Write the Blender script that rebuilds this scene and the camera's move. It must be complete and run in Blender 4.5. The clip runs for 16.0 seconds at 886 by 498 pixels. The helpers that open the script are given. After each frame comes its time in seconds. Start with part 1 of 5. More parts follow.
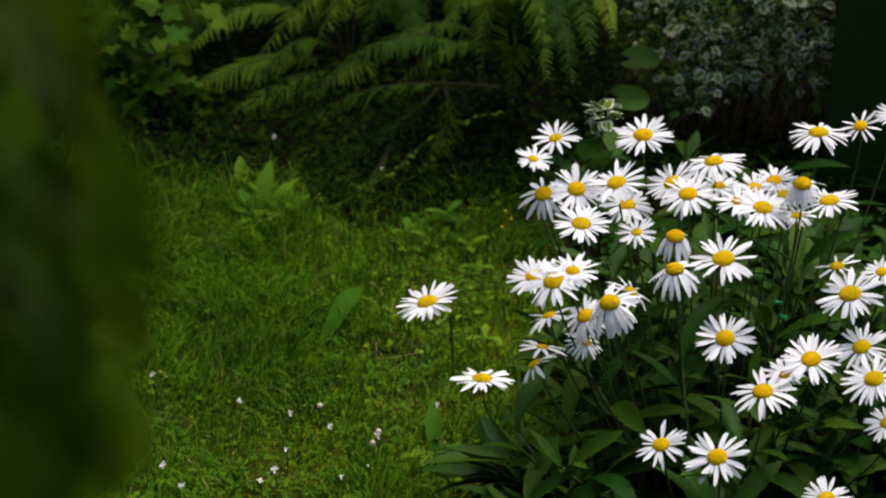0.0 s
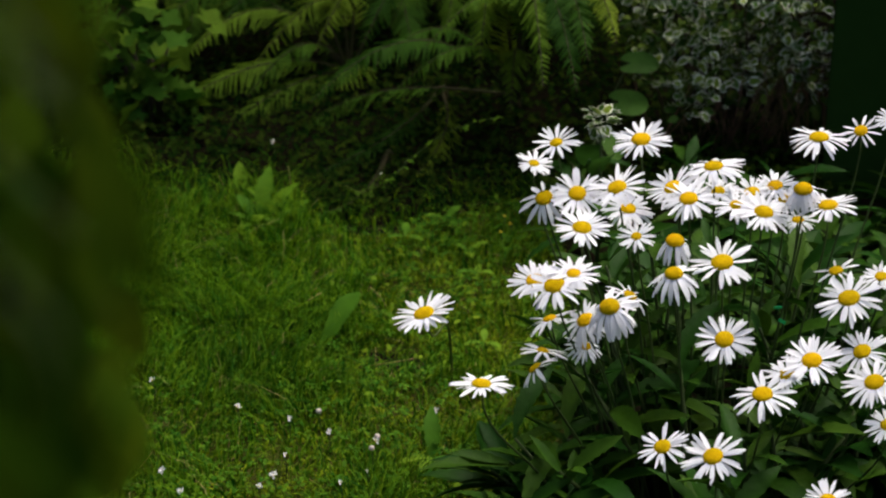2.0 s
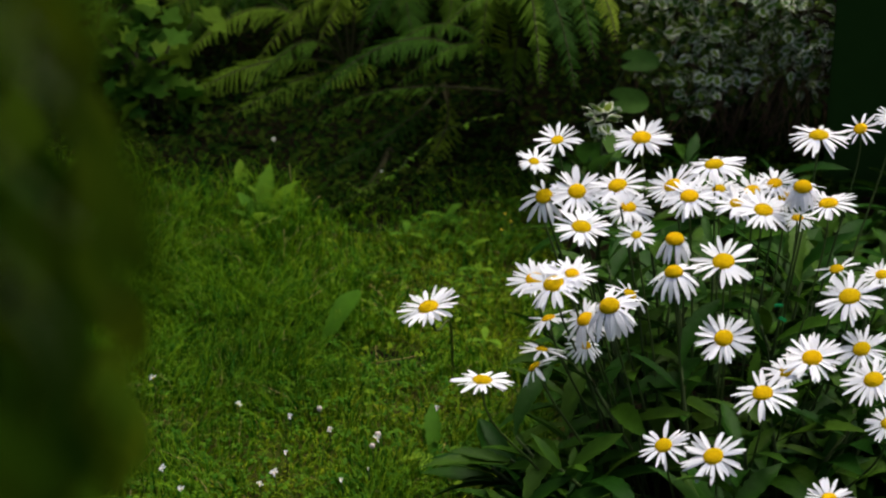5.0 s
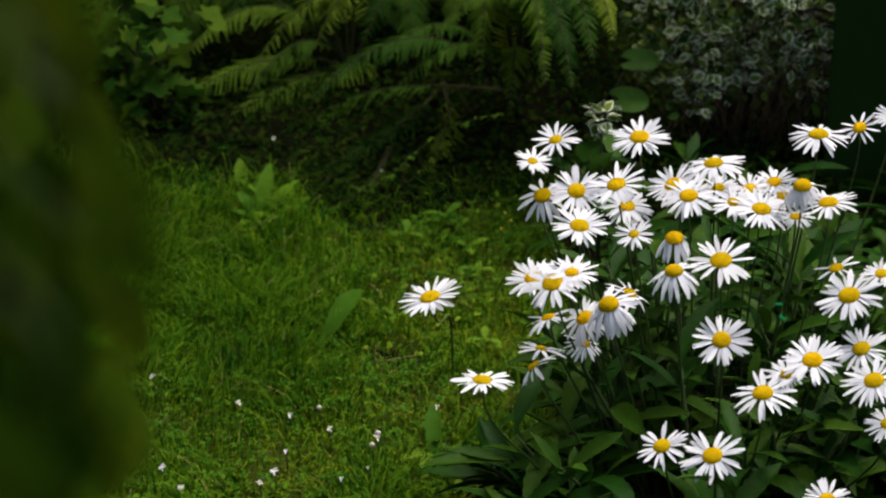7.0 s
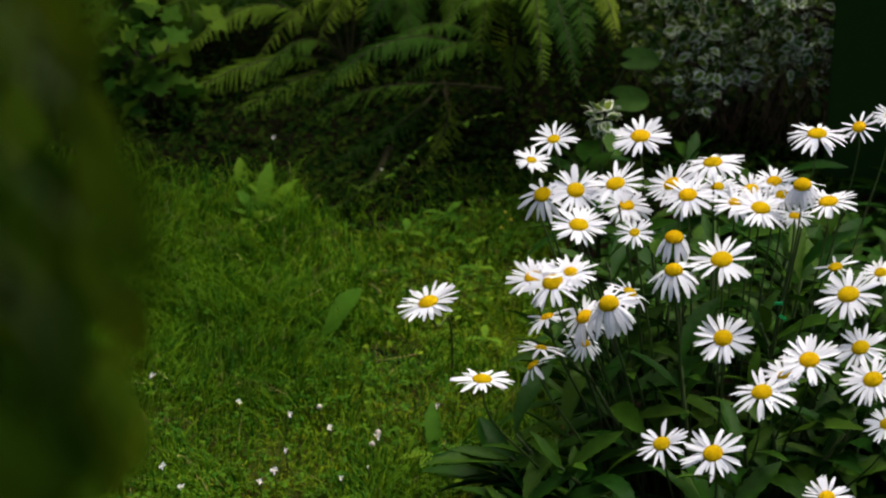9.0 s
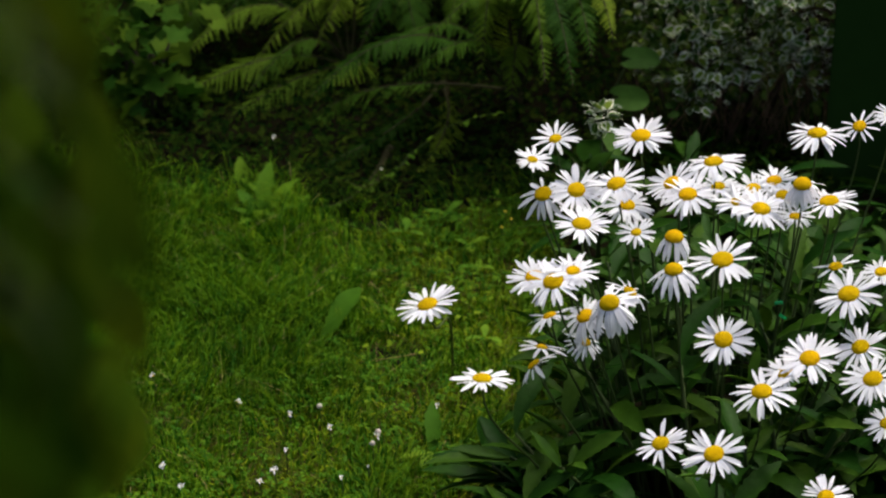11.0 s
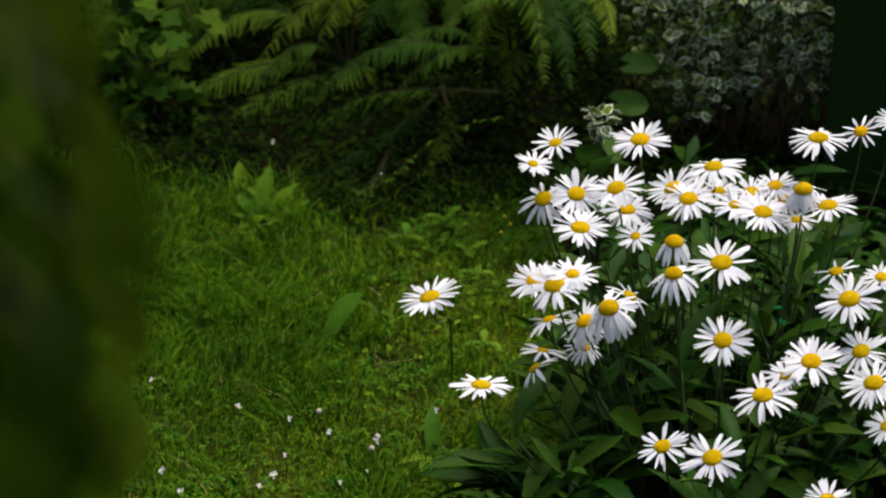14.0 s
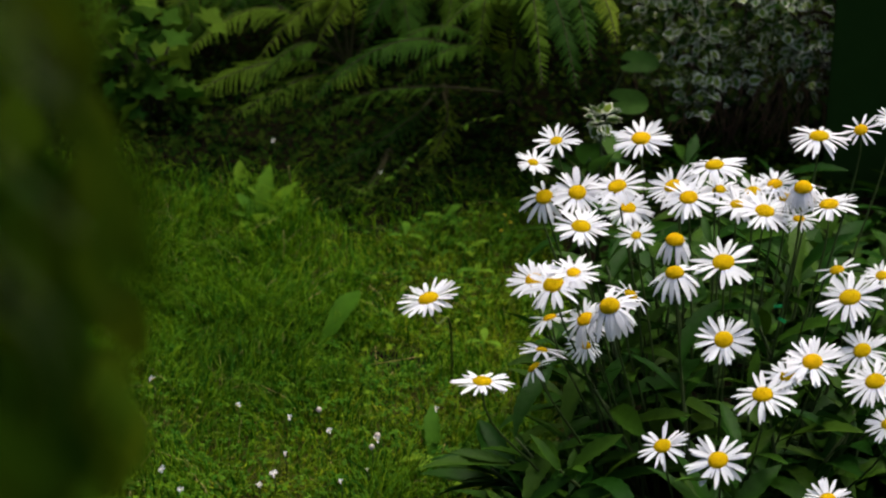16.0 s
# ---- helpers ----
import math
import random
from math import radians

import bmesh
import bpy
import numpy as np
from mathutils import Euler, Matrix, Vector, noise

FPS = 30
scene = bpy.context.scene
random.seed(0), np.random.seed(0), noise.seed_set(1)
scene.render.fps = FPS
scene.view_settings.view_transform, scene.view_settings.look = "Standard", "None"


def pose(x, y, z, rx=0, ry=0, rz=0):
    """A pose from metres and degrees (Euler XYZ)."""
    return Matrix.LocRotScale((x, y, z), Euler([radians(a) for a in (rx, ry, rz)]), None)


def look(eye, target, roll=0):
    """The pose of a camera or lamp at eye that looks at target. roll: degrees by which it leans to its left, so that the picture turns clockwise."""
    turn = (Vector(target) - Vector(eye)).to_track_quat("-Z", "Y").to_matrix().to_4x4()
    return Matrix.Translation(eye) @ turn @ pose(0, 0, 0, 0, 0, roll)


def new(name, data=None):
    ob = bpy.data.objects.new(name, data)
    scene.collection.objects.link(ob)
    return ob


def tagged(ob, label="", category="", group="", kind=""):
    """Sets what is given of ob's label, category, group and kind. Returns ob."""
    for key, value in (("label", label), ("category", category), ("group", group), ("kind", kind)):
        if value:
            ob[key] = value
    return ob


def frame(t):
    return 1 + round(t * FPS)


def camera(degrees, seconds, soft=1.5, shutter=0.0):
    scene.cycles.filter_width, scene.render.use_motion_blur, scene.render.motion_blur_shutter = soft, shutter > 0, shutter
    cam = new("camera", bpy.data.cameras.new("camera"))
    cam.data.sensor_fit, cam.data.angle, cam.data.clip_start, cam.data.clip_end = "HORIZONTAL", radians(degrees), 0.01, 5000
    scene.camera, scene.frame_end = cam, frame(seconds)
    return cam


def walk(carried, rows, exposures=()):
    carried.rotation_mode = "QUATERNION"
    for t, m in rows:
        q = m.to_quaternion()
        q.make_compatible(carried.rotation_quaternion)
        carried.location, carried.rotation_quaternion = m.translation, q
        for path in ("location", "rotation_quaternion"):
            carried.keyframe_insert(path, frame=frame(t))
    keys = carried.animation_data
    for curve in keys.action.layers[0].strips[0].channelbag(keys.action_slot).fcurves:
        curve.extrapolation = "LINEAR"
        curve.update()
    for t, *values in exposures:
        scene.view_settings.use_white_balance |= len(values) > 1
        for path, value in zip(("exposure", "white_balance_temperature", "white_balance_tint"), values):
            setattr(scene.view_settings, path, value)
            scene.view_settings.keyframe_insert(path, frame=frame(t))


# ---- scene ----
cam = camera(24, 16.0, soft=2.2)
cam.data.dof.use_dof = True
cam.data.dof.focus_distance = 2.62
cam.data.dof.aperture_fstop = 7.6
walk(cam, [(0, pose(0, 0, 1.5, 65.0000, 0, 0.0000)),
           (0.5, pose(0, 0, 1.5, 65.0000, 0, 0.0000)),
           (1, pose(0, 0, 1.5, 65.0015, 0, -0.0032)),
           (1.3, pose(0, 0, 1.5, 65.0015, 0, -0.0032)),
           (1.4, pose(0, 0, 1.5, 65.1444, 0, -0.0294)),
           (1.5, pose(0, 0, 1.5, 65.1444, 0, -0.0294)),
           (2, pose(0, 0, 1.5, 65.1400, 0, -0.0326)),
           (2.5, pose(0, 0, 1.5, 65.1192, 0, -0.0326)),
           (3, pose(0, 0, 1.5, 65.1192, 0, -0.0277)),
           (3.5, pose(0, 0, 1.5, 65.1088, 0, -0.0277)),
           (4, pose(0, 0, 1.5, 65.0955, 0, -0.0197)),
           (6.5, pose(0, 0, 1.5, 65.0625, 0, -0.0101)),
           (7, pose(0, 0, 1.5, 65.0536, 0, -0.0133)),
           (7.5, pose(0, 0, 1.5, 65.0478, 0, -0.0133)),
           (8, pose(0, 0, 1.5, 65.0478, 0, -0.0133)),
           (8.5, pose(0, 0, 1.5, 65.0478, 0, -0.0133)),
           (9, pose(0, 0, 1.5, 65.0299, 0, -0.0133)),
           (11.5, pose(0, 0, 1.5, 65.0060, 0, -0.0064)),
           (12, pose(0, 0, 1.5, 65.0000, 0, 0.0000)),
           (12.5, pose(0, 0, 1.5, 65.0000, 0, 0.0000)),
           (13, pose(0, 0, 1.5, 65.0000, 0, 0.0000)),
           (13.5, pose(0, 0, 1.5, 65.0015, 0, -0.0032)),
           (13.8, pose(0, 0, 1.5, 65.0015, 0, -0.0032)),
           (13.9, pose(0, 0, 1.5, 65.1444, 0, -0.0294)),
           (14, pose(0, 0, 1.5, 65.1444, 0, -0.0294)),
           (14.5, pose(0, 0, 1.5, 65.1400, 0, -0.0326)),
           (15, pose(0, 0, 1.5, 65.1192, 0, -0.0326)),
           (15.5, pose(0, 0, 1.5, 65.1192, 0, -0.0277)),
           (16, pose(0, 0, 1.5, 65.1088, 0, -0.0277))])

# ---- light: a bright overcast sky over a shaded garden corner ----
SUN_UP, SUN_ROUND = 62, 40
scene.view_settings.exposure = 0.65
world = bpy.data.worlds.new("sky")
scene.world = world
world.use_nodes = True
wn = world.node_tree.nodes
sky = wn.new("ShaderNodeTexSky")
sky.sky_type, sky.sun_disc = "NISHITA", False
sky.sun_elevation, sky.sun_rotation = radians(SUN_UP), radians(SUN_ROUND)
sky.air_density, sky.dust_density, sky.ozone_density = 0.7, 8.0, 0.5
wn["Background"].inputs["Strength"].default_value = 0.13
world.node_tree.links.new(sky.outputs[0], wn["Background"].inputs["Color"])
sun = new("sun", bpy.data.lights.new("sun", "SUN"))
sun.data.energy, sun.data.angle, sun.data.color = 1.7, radians(45), (1.0, 0.975, 0.92)
sa = radians(SUN_ROUND)
sun.matrix_world = look((0, 0, 0), (-math.sin(sa), -math.cos(sa), -math.tan(radians(SUN_UP))))


# ---- materials ----
def material(name, colour, other=None, rough=0.6, scale=40.0, through_light=0.0, vary=0.25, island=False, bump=0.15,
             detail=None, spec=0.3, coarse=3.0):
    """Two-scale mottled surface. through_light: share of light let through (leaves, petals)."""
    m = bpy.data.materials.new(name)
    m.use_nodes = True
    t = m.node_tree
    n, l = t.nodes, t.links
    b = n["Principled BSDF"]
    b.inputs["Roughness"].default_value = rough
    b.inputs["Specular IOR Level"].default_value = spec
    co = n.new("ShaderNodeTexCoord")
    fine = n.new("ShaderNodeTexNoise")
    fine.inputs["Scale"].default_value, fine.inputs["Detail"].default_value = scale, 6
    big = n.new("ShaderNodeTexNoise")
    big.inputs["Scale"].default_value, big.inputs["Detail"].default_value = coarse, 3
    l.new(co.outputs["Object"], fine.inputs["Vector"])
    l.new(co.outputs["Object"], big.inputs["Vector"])
    mix = n.new("ShaderNodeMix")
    mix.data_type = "RGBA"
    mix.inputs["A"].default_value = (*colour, 1)
    mix.inputs["B"].default_value = (*(other or [c * 0.6 for c in colour]), 1)
    add = n.new("ShaderNodeMath")
    add.operation = "ADD"
    l.new(fine.outputs["Fac"], add.inputs[0])
    l.new(big.outputs["Fac"], add.inputs[1])
    ramp = n.new("ShaderNodeMapRange")
    ramp.inputs["From Min"].default_value, ramp.inputs["From Max"].default_value = 0.7, 1.3
    l.new(add.outputs[0], ramp.inputs["Value"])
    l.new(ramp.outputs[0], mix.inputs["Factor"])
    hsv = n.new("ShaderNodeHueSaturation")
    l.new(mix.outputs["Result"], hsv.inputs["Color"])
    if island:
        rnd = n.new("ShaderNodeNewGeometry").outputs["Random Per Island"]
    else:
        rnd = n.new("ShaderNodeObjectInfo").outputs["Random"]
    v = n.new("ShaderNodeMapRange")
    v.inputs["To Min"].default_value, v.inputs["To Max"].default_value = 1 - vary, 1 + vary
    l.new(rnd, v.inputs["Value"])
    l.new(v.outputs[0], hsv.inputs["Value"])
    h = n.new("ShaderNodeMapRange")
    h.inputs["To Min"].default_value, h.inputs["To Max"].default_value = 0.5 + 0.06 * vary, 0.5 - 0.06 * vary
    l.new(rnd, h.inputs["Value"])
    l.new(h.outputs[0], hsv.inputs["Hue"])
    l.new(hsv.outputs[0], b.inputs["Base Color"])
    bp = n.new("ShaderNodeBump")
    bp.inputs["Strength"].default_value, bp.inputs["Distance"].default_value = bump, 0.002
    l.new(fine.outputs["Fac"], bp.inputs["Height"])
    l.new(bp.outputs[0], b.inputs["Normal"])
    if through_light:
        tr = n.new("ShaderNodeBsdfTranslucent")
        l.new(hsv.outputs[0], tr.inputs["Color"])
        ms = n.new("ShaderNodeMixShader")
        ms.inputs[0].default_value = through_light
        l.new(b.outputs[0], ms.inputs[1])
        l.new(tr.outputs[0], ms.inputs[2])
        l.new(ms.outputs[0], n["Material Output"].inputs["Surface"])
    return m


PETAL = material("petal_white", (0.90, 0.91, 0.95), (0.86, 0.87, 0.92), 0.55, 120, 0.42, 0.05, bump=0.2, spec=0.2)
DISC = material("disc_yellow", (0.84, 0.55, 0.001), (0.64, 0.36, 0.001), 0.8, 900, 0.0, 0.12, bump=0.9, spec=0.04)
STEM = material("stem_green", (0.040, 0.065, 0.014), (0.024, 0.042, 0.010), 0.6, 60, 0.0, 0.2, spec=0.15)
LEAF = material("daisy_leaf", (0.022, 0.068, 0.004), (0.012, 0.040, 0.0025), 0.5, 70, 0.15, 0.36, bump=0.8, spec=0.055)
# soil taken down to near black, so the beds' shade is in its colour
SHADE_DARK_SOIL = material("soil", (0.009, 0.007, 0.003), (0.004, 0.0035, 0.002), 0.95, 90, 0, 0.1, bump=1.0, coarse=5, spec=0.02)
LAWN = material("lawn_floor", (0.03, 0.045, 0.004), (0.030, 0.024, 0.006), 0.95, 120, 0, 0.1, bump=1.0, coarse=4, spec=0.04)
GRASS = material("grass_blade", (0.063, 0.164, 0.0035), (0.034, 0.096, 0.0025), 0.7, 30, 0.3, 0.6, True, coarse=2.5, spec=0.05)
DRY = material("dry_grass", (0.30, 0.25, 0.09), (0.18, 0.14, 0.05), 0.7, 60, 0.1, 0.3, True, spec=0.15)
MOSS = material("moss_leaf", (0.135, 0.205, 0.006), (0.085, 0.14, 0.004), 0.8, 40, 0.2, 0.4, True, spec=0.04)
CLOVER = material("clover_leaf", (0.05, 0.14, 0.006), (0.036, 0.105, 0.005), 0.7, 60, 0.25, 0.35, True, spec=0.05)
FERN = material("fern_green", (0.070, 0.14, 0.008), (0.034, 0.075, 0.004), 0.7, 50, 0.3, 0.6, spec=0.06)
FERN_STALK = material("fern_stalk", (0.035, 0.035, 0.012), (0.02, 0.016, 0.007), 0.7, 60, 0, 0.2, spec=0.1)
LOBED = material("lobed_leaf", (0.046, 0.115, 0.007), (0.028, 0.075, 0.004), 0.7, 60, 0.25, 0.5, spec=0.06)
ROUND_LEAF = material("broad_leaf", (0.045, 0.12, 0.016), (0.03, 0.08, 0.010), 0.6, 60, 0.25, 0.25, spec=0.08)
WEED = material("weed_leaf", (0.13, 0.27, 0.015), (0.08, 0.18, 0.010), 0.6, 60, 0.45, 0.35, spec=0.06)
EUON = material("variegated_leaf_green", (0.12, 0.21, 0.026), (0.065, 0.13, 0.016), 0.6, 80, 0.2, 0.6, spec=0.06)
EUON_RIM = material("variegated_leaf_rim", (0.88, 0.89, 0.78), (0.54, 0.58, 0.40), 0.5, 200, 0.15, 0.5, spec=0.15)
# darker copy of the bush green; inner leaves carry their shade in colour
EUON_SHADED = material("variegated_leaf_green_shaded", (0.095, 0.17, 0.024), (0.045, 0.09, 0.014), 0.6, 80, 0.15, 0.6, True, spec=0.05)
WOOD = material("twig_bark", (0.06, 0.042, 0.026), (0.03, 0.02, 0.013), 0.85, 80, 0, 0.2, bump=0.6)
TWIG = material("dry_twig", (0.16, 0.09, 0.05), (0.08, 0.045, 0.025), 0.85, 80, 0, 0.4)
PAINT = material("dark_green_paint", (0.017, 0.046, 0.007), (0.013, 0.036, 0.005), 0.7, 25, 0, 0.1, bump=0.2, spec=0.05)
HEDGE = material("hedge_leaf", (0.020, 0.05, 0.006), (0.010, 0.026, 0.003), 0.8, 60, 0.1, 0.5, True, spec=0.03)
# creeping leaves near black: the back bed's shade is in their colour
SHADE_CREEPER = material("shade_dark_creeping_leaf", (0.014, 0.032, 0.003), (0.006, 0.014, 0.002), 0.9, 60, 0.05, 0.6, True, spec=0.01)
NEAR_LEAF = material("near_shrub_leaf", (0.030, 0.062, 0.002), (0.015, 0.033, 0.0015), 0.9, 30, 0.25, 0.6, spec=0.02)
TINY_WHITE = material("small_petal_white", (0.86, 0.86, 0.84), (0.8, 0.78, 0.78), 0.6, 200, 0.2, 0.1)
PINKISH = material("clover_blossom", (0.62, 0.55, 0.48), (0.42, 0.34, 0.30), 0.8, 300, 0.1, 0.2, spec=0.1)
YELLOW = material("small_yellow", (0.75, 0.55, 0.02), (0.6, 0.4, 0.02), 0.6, 200, 0.1, 0.1)
CLIP = material("green_plastic", (0.02, 0.42, 0.13), (0.015, 0.32, 0.10), 0.25, 100, 0.2, 0.1, spec=0.6)


# ---- mesh helpers ----
def mesh_from(name, verts, faces, mats, index=None, smooth=True):
    me = bpy.data.meshes.new(name)
    me.from_pydata([tuple(v) for v in verts], [], faces)
    for m in mats:
        me.materials.append(m)
    if index is not None:
        me.polygons.foreach_set("material_index", index)
    me.polygons.foreach_set("use_smooth", [smooth] * len(me.polygons))
    me.update()
    return me


def part(name, data, parent, m=None, label=""):
    ob = new(name, data)
    ob.parent = parent
    if m is not None:
        ob.matrix_basis = m
    return tagged(ob, label)


def thing(name, m, label, category, group=""):
    ob = new(name)
    ob.empty_display_size = 0.05
    ob.matrix_basis = m
    return tagged(ob, label, category, group)


def tube(points, radii, sides=6):
    """Verts and faces of a tapering tube along points, closed at both ends."""
    pts = [Vector(p) for p in points]
    verts, faces = [], []
    for i, p in enumerate(pts):
        way = (pts[min(i + 1, len(pts) - 1)] - pts[max(i - 1, 0)]).normalized()
        a = way.orthogonal().normalized() if i == 0 else (a - way * a.dot(way)).normalized()
        b = way.cross(a)
        for s in range(sides):
            q = 2 * math.pi * s / sides
            verts.append(p + (a * math.cos(q) + b * math.sin(q)) * radii[i])
    for i in range(len(pts) - 1):
        for s in range(sides):
            k, j = i * sides + s, i * sides + (s + 1) % sides
            faces.append((k, j, j + sides, k + sides))
    faces.append(tuple(range(sides - 1, -1, -1)))
    faces.append(tuple(range((len(pts) - 1) * sides, len(pts) * sides)))
    return verts, faces


def blade(length, width, rows=6, cup=0.15, bend=0.3, peak=0.45, notch=0.0, rng=random, wave=0.0, blunt=False, twist=0.0):
    """A leaf or petal along +x, face up: centre crease, curved sides, bent down towards its tip; it has thickness."""
    verts, faces = [], []
    for i in range(rows + 1):
        t = i / rows
        if blunt:
            w = width / 2 * (0.5 + 0.5 * min(1, t / 0.45)) * (1 if t < 0.5 else math.sqrt(max(0.0, 1 - ((t - 0.5) / 0.53) ** 2)) * (1 - 0.25 * (t - 0.5)))
        else:
            a = t / peak if t < peak else (1 - t) / (1 - peak)
            w = width / 2 * max(0.04, math.sin(a * math.pi / 2) ** 0.9)
        if notch and 0 < i < rows:
            w *= 1 + notch * (1 if i % 2 else -1)
        x = length * t
        ang = bend * t
        cx, cz = length * (math.sin(ang) / bend if abs(bend) > 1e-3 else t), -length * ((1 - math.cos(ang)) / bend if abs(bend) > 1e-3 else 0)
        side = wave * math.sin(t * 5) * width + 0.02 * width * math.sin(t * 11)
        tw = twist * t
        lift = cup * w
        verts += [(cx, side - w * math.cos(tw), cz + lift - w * math.sin(tw)), (cx, side, cz), (cx, side + w * math.cos(tw), cz + lift + w * math.sin(tw))]
    for i in range(rows):
        k = i * 3
        faces += [(k, k + 3, k + 4, k + 1), (k + 1, k + 4, k + 5, k + 2)]
    return verts, faces


def joined(pieces):
    """One vert and face list out of (verts, faces, matrix) pieces."""
    verts, faces = [], []
    for v, f, m in pieces:
        k = len(verts)
        verts += [m @ Vector(p) for p in v]
        faces += [tuple(i + k for i in q) for q in f]
    return verts, faces


def facing(way, roll=0.0):
    """A turn that takes +x to way, with +z kept as near up as it can be."""
    x = Vector(way).normalized()
    z = Vector((0, 0, 1)) - x * x.z
    z = z.normalized() if z.length > 1e-4 else Vector((0, 1, 0))
    y = z.cross(x)
    m = Matrix((x, y, z)).transposed().to_4x4()
    return m @ Matrix.Rotation(roll, 4, "X")


# ---- ground ----
def ground_height(x, y):
    bed = min(1.0, max(0.0, (y - 3.5) / 0.6))
    return 0.012 * noise.noise(Vector((x * 3, y * 3, 0))) + 0.05 * bed * (1 + noise.noise(Vector((x * 2, y * 2, 3))))


def edge_of_lawn(x):
    # drawn in on the right, so bare dark bed stands for shade
    return 3.50 - 0.14 * min(1, max(0, (x + 0.34) / 0.16)) + 0.05 * math.sin(x * 7) + 0.04 * math.sin(x * 17)


def bare_patch(x, y):
    """A small worn spot of earth in the lawn."""
    return ((x + 0.075) / 0.055) ** 2 + ((y - 2.83) / 0.05) ** 2 < 1


def make_ground():
    xs = [-60, -20, -8, -4, -2.5] + [-1.8 + 0.06 * i for i in range(61)] + [2.5, 4, 8, 20, 60]
    ys = [-60, -20, -6, -2, 0, 1] + [1.6 + 0.06 * i for i in range(60)] + [5.6, 7, 12, 25, 60]
    verts = [(x, y, ground_height(x, y)) for y in ys for x in xs]
    w = len(xs)
    faces, index = [], []
    for j in range(len(ys) - 1):
        for i in range(w - 1):
            faces.append((j * w + i, j * w + i + 1, j * w + i + 1 + w, j * w + i + w))
            mx, my = (xs[i] + xs[i + 1]) / 2, (ys[j] + ys[j + 1]) / 2
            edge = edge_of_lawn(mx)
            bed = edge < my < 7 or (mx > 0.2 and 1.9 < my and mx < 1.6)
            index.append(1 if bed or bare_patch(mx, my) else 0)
    tagged(new("ground", mesh_from("ground", verts, faces, [LAWN, SHADE_DARK_SOIL], index)), "mossy lawn floor with soil beds darkened for shade", "ground", kind="structure")


make_ground()


def in_clump(x, y):
    return ((x - 0.48) / 0.34) ** 2 + ((y - 2.36) / 0.36) ** 2 < 1


def in_back_bed(x, y):
    """The dark planted strip behind the daisies."""
    return x > 0.20 + 0.25 * max(0, y - 3.1) + 0.04 * math.sin(y * 9) and y > 2.5


def patch(x, y, s, seed):
    return 0.5 + 0.5 * noise.noise(Vector((x * s, y * s, seed)))


def scatter_blades(name, count, mat, label, where, height, width, lean=0.5, seed=1, area=(-1.25, 0.6, 2.1, 3.95)):
    """Grass as one sheet of bent, tapering blades; neighbours lean alike."""
    g = np.random.default_rng(seed)
    verts, faces = [], []
    made = 0
    while made < count:
        x, y = g.uniform(area[0], area[1]), g.uniform(area[2], area[3])
        chance, tall = where(x, y)
        if g.random() > chance:
            continue
        made += 1
        h = height * tall * (0.35 + g.random() ** 1.5)
        a = 9 * noise.noise(Vector((x * 4, y * 4, seed))) + g.normal() * 1.2
        q = g.uniform(0, 6.283)
        off = h * lean * g.uniform(0.1, 1.6)
        dx, dy = math.cos(a) * off, math.sin(a) * off
        w = width * g.uniform(0.5, 1.3)
        wx, wy = math.cos(q) * w, math.sin(q) * w
        z = ground_height(x, y) - 0.003
        k = len(verts)
        verts += [(x - wx, y - wy, z), (x + wx, y + wy, z), (x + dx * .3 - wx * .85, y + dy * .3 - wy * .85, z + h * .55), (x + dx * .3 + wx * .85, y + dy * .3 + wy * .85, z + h * .55),
                  (x + dx * .75 - wx * .5, y + dy * .75 - wy * .5, z + h * (.9 - 0.2 * lean)), (x + dx * .75 + wx * .5, y + dy * .75 + wy * .5, z + h * (.9 - 0.2 * lean)), (x + dx * 1.15, y + dy * 1.15, z + h * (1 - 0.4 * lean))]
        faces += [(k, k + 1, k + 3, k + 2), (k + 2, k + 3, k + 5, k + 4), (k + 4, k + 5, k + 6)]
    tagged(new(name, mesh_from(name, verts, faces, [mat])), label, "grass", kind="stuff")


def off_lawn(x, y, more=0.0):
    return y > edge_of_lawn(x) + more or in_clump(x, y) or in_back_bed(x, y)


def long_grass(x, y):
    return min(1, max(0, (0.0 - x) / 0.25)) * min(1, max(0, (y - 2.62) / 0.3))


def lawn_place(x, y):
    if off_lawn(x, y, 0.10):
        return 0.0, 0.0
    if y > edge_of_lawn(x):
        return 0.10, 0.8
    tuft = max(0, patch(x, y, 7, 2) * 1.7 - 0.45)
    long = long_grass(x, y)
    if bare_patch(x, y):
        return 0.16, 0.4
    bare = math.exp(-((x - 0.05) / 0.22) ** 2 - ((y - 2.95) / 0.38) ** 2)
    # sparser towards the bed, in place of the shade that dims the grass
    thin = min(1, max(0.15, (edge_of_lawn(x) + 0.05 - y) / 0.4))
    return (0.12 + 0.5 * tuft + 0.35 * long) * (1 - 0.6 * bare) * thin, 0.45 + 0.4 * tuft + 1.0 * long * patch(x, y, 4, 7)


def moss_place(x, y):
    if off_lawn(x, y):
        return 0.0, 0.0
    if bare_patch(x, y):
        return 0.10, 0.6
    middle = math.exp(-((x - 0.05) / 0.3) ** 2 - ((y - 2.95) / 0.5) ** 2) + 0.45 * math.exp(-((y - 2.4) / 0.2) ** 2)
    return min(1, 0.15 + middle * patch(x, y, 6, 4) * 1.5), 0.8


scatter_blades("grass", 62000, GRASS, "uncut green lawn grass", lawn_place, 0.062, 0.0013, 0.7)
scatter_blades("moss", 34000, MOSS, "yellow-green moss and short turf", moss_place, 0.018, 0.0021, 1.0, 5)
scatter_blades("dry_grass", 1200, DRY, "dry straw blades lying in the lawn", lawn_place, 0.06, 0.0006, 1.8, 9)


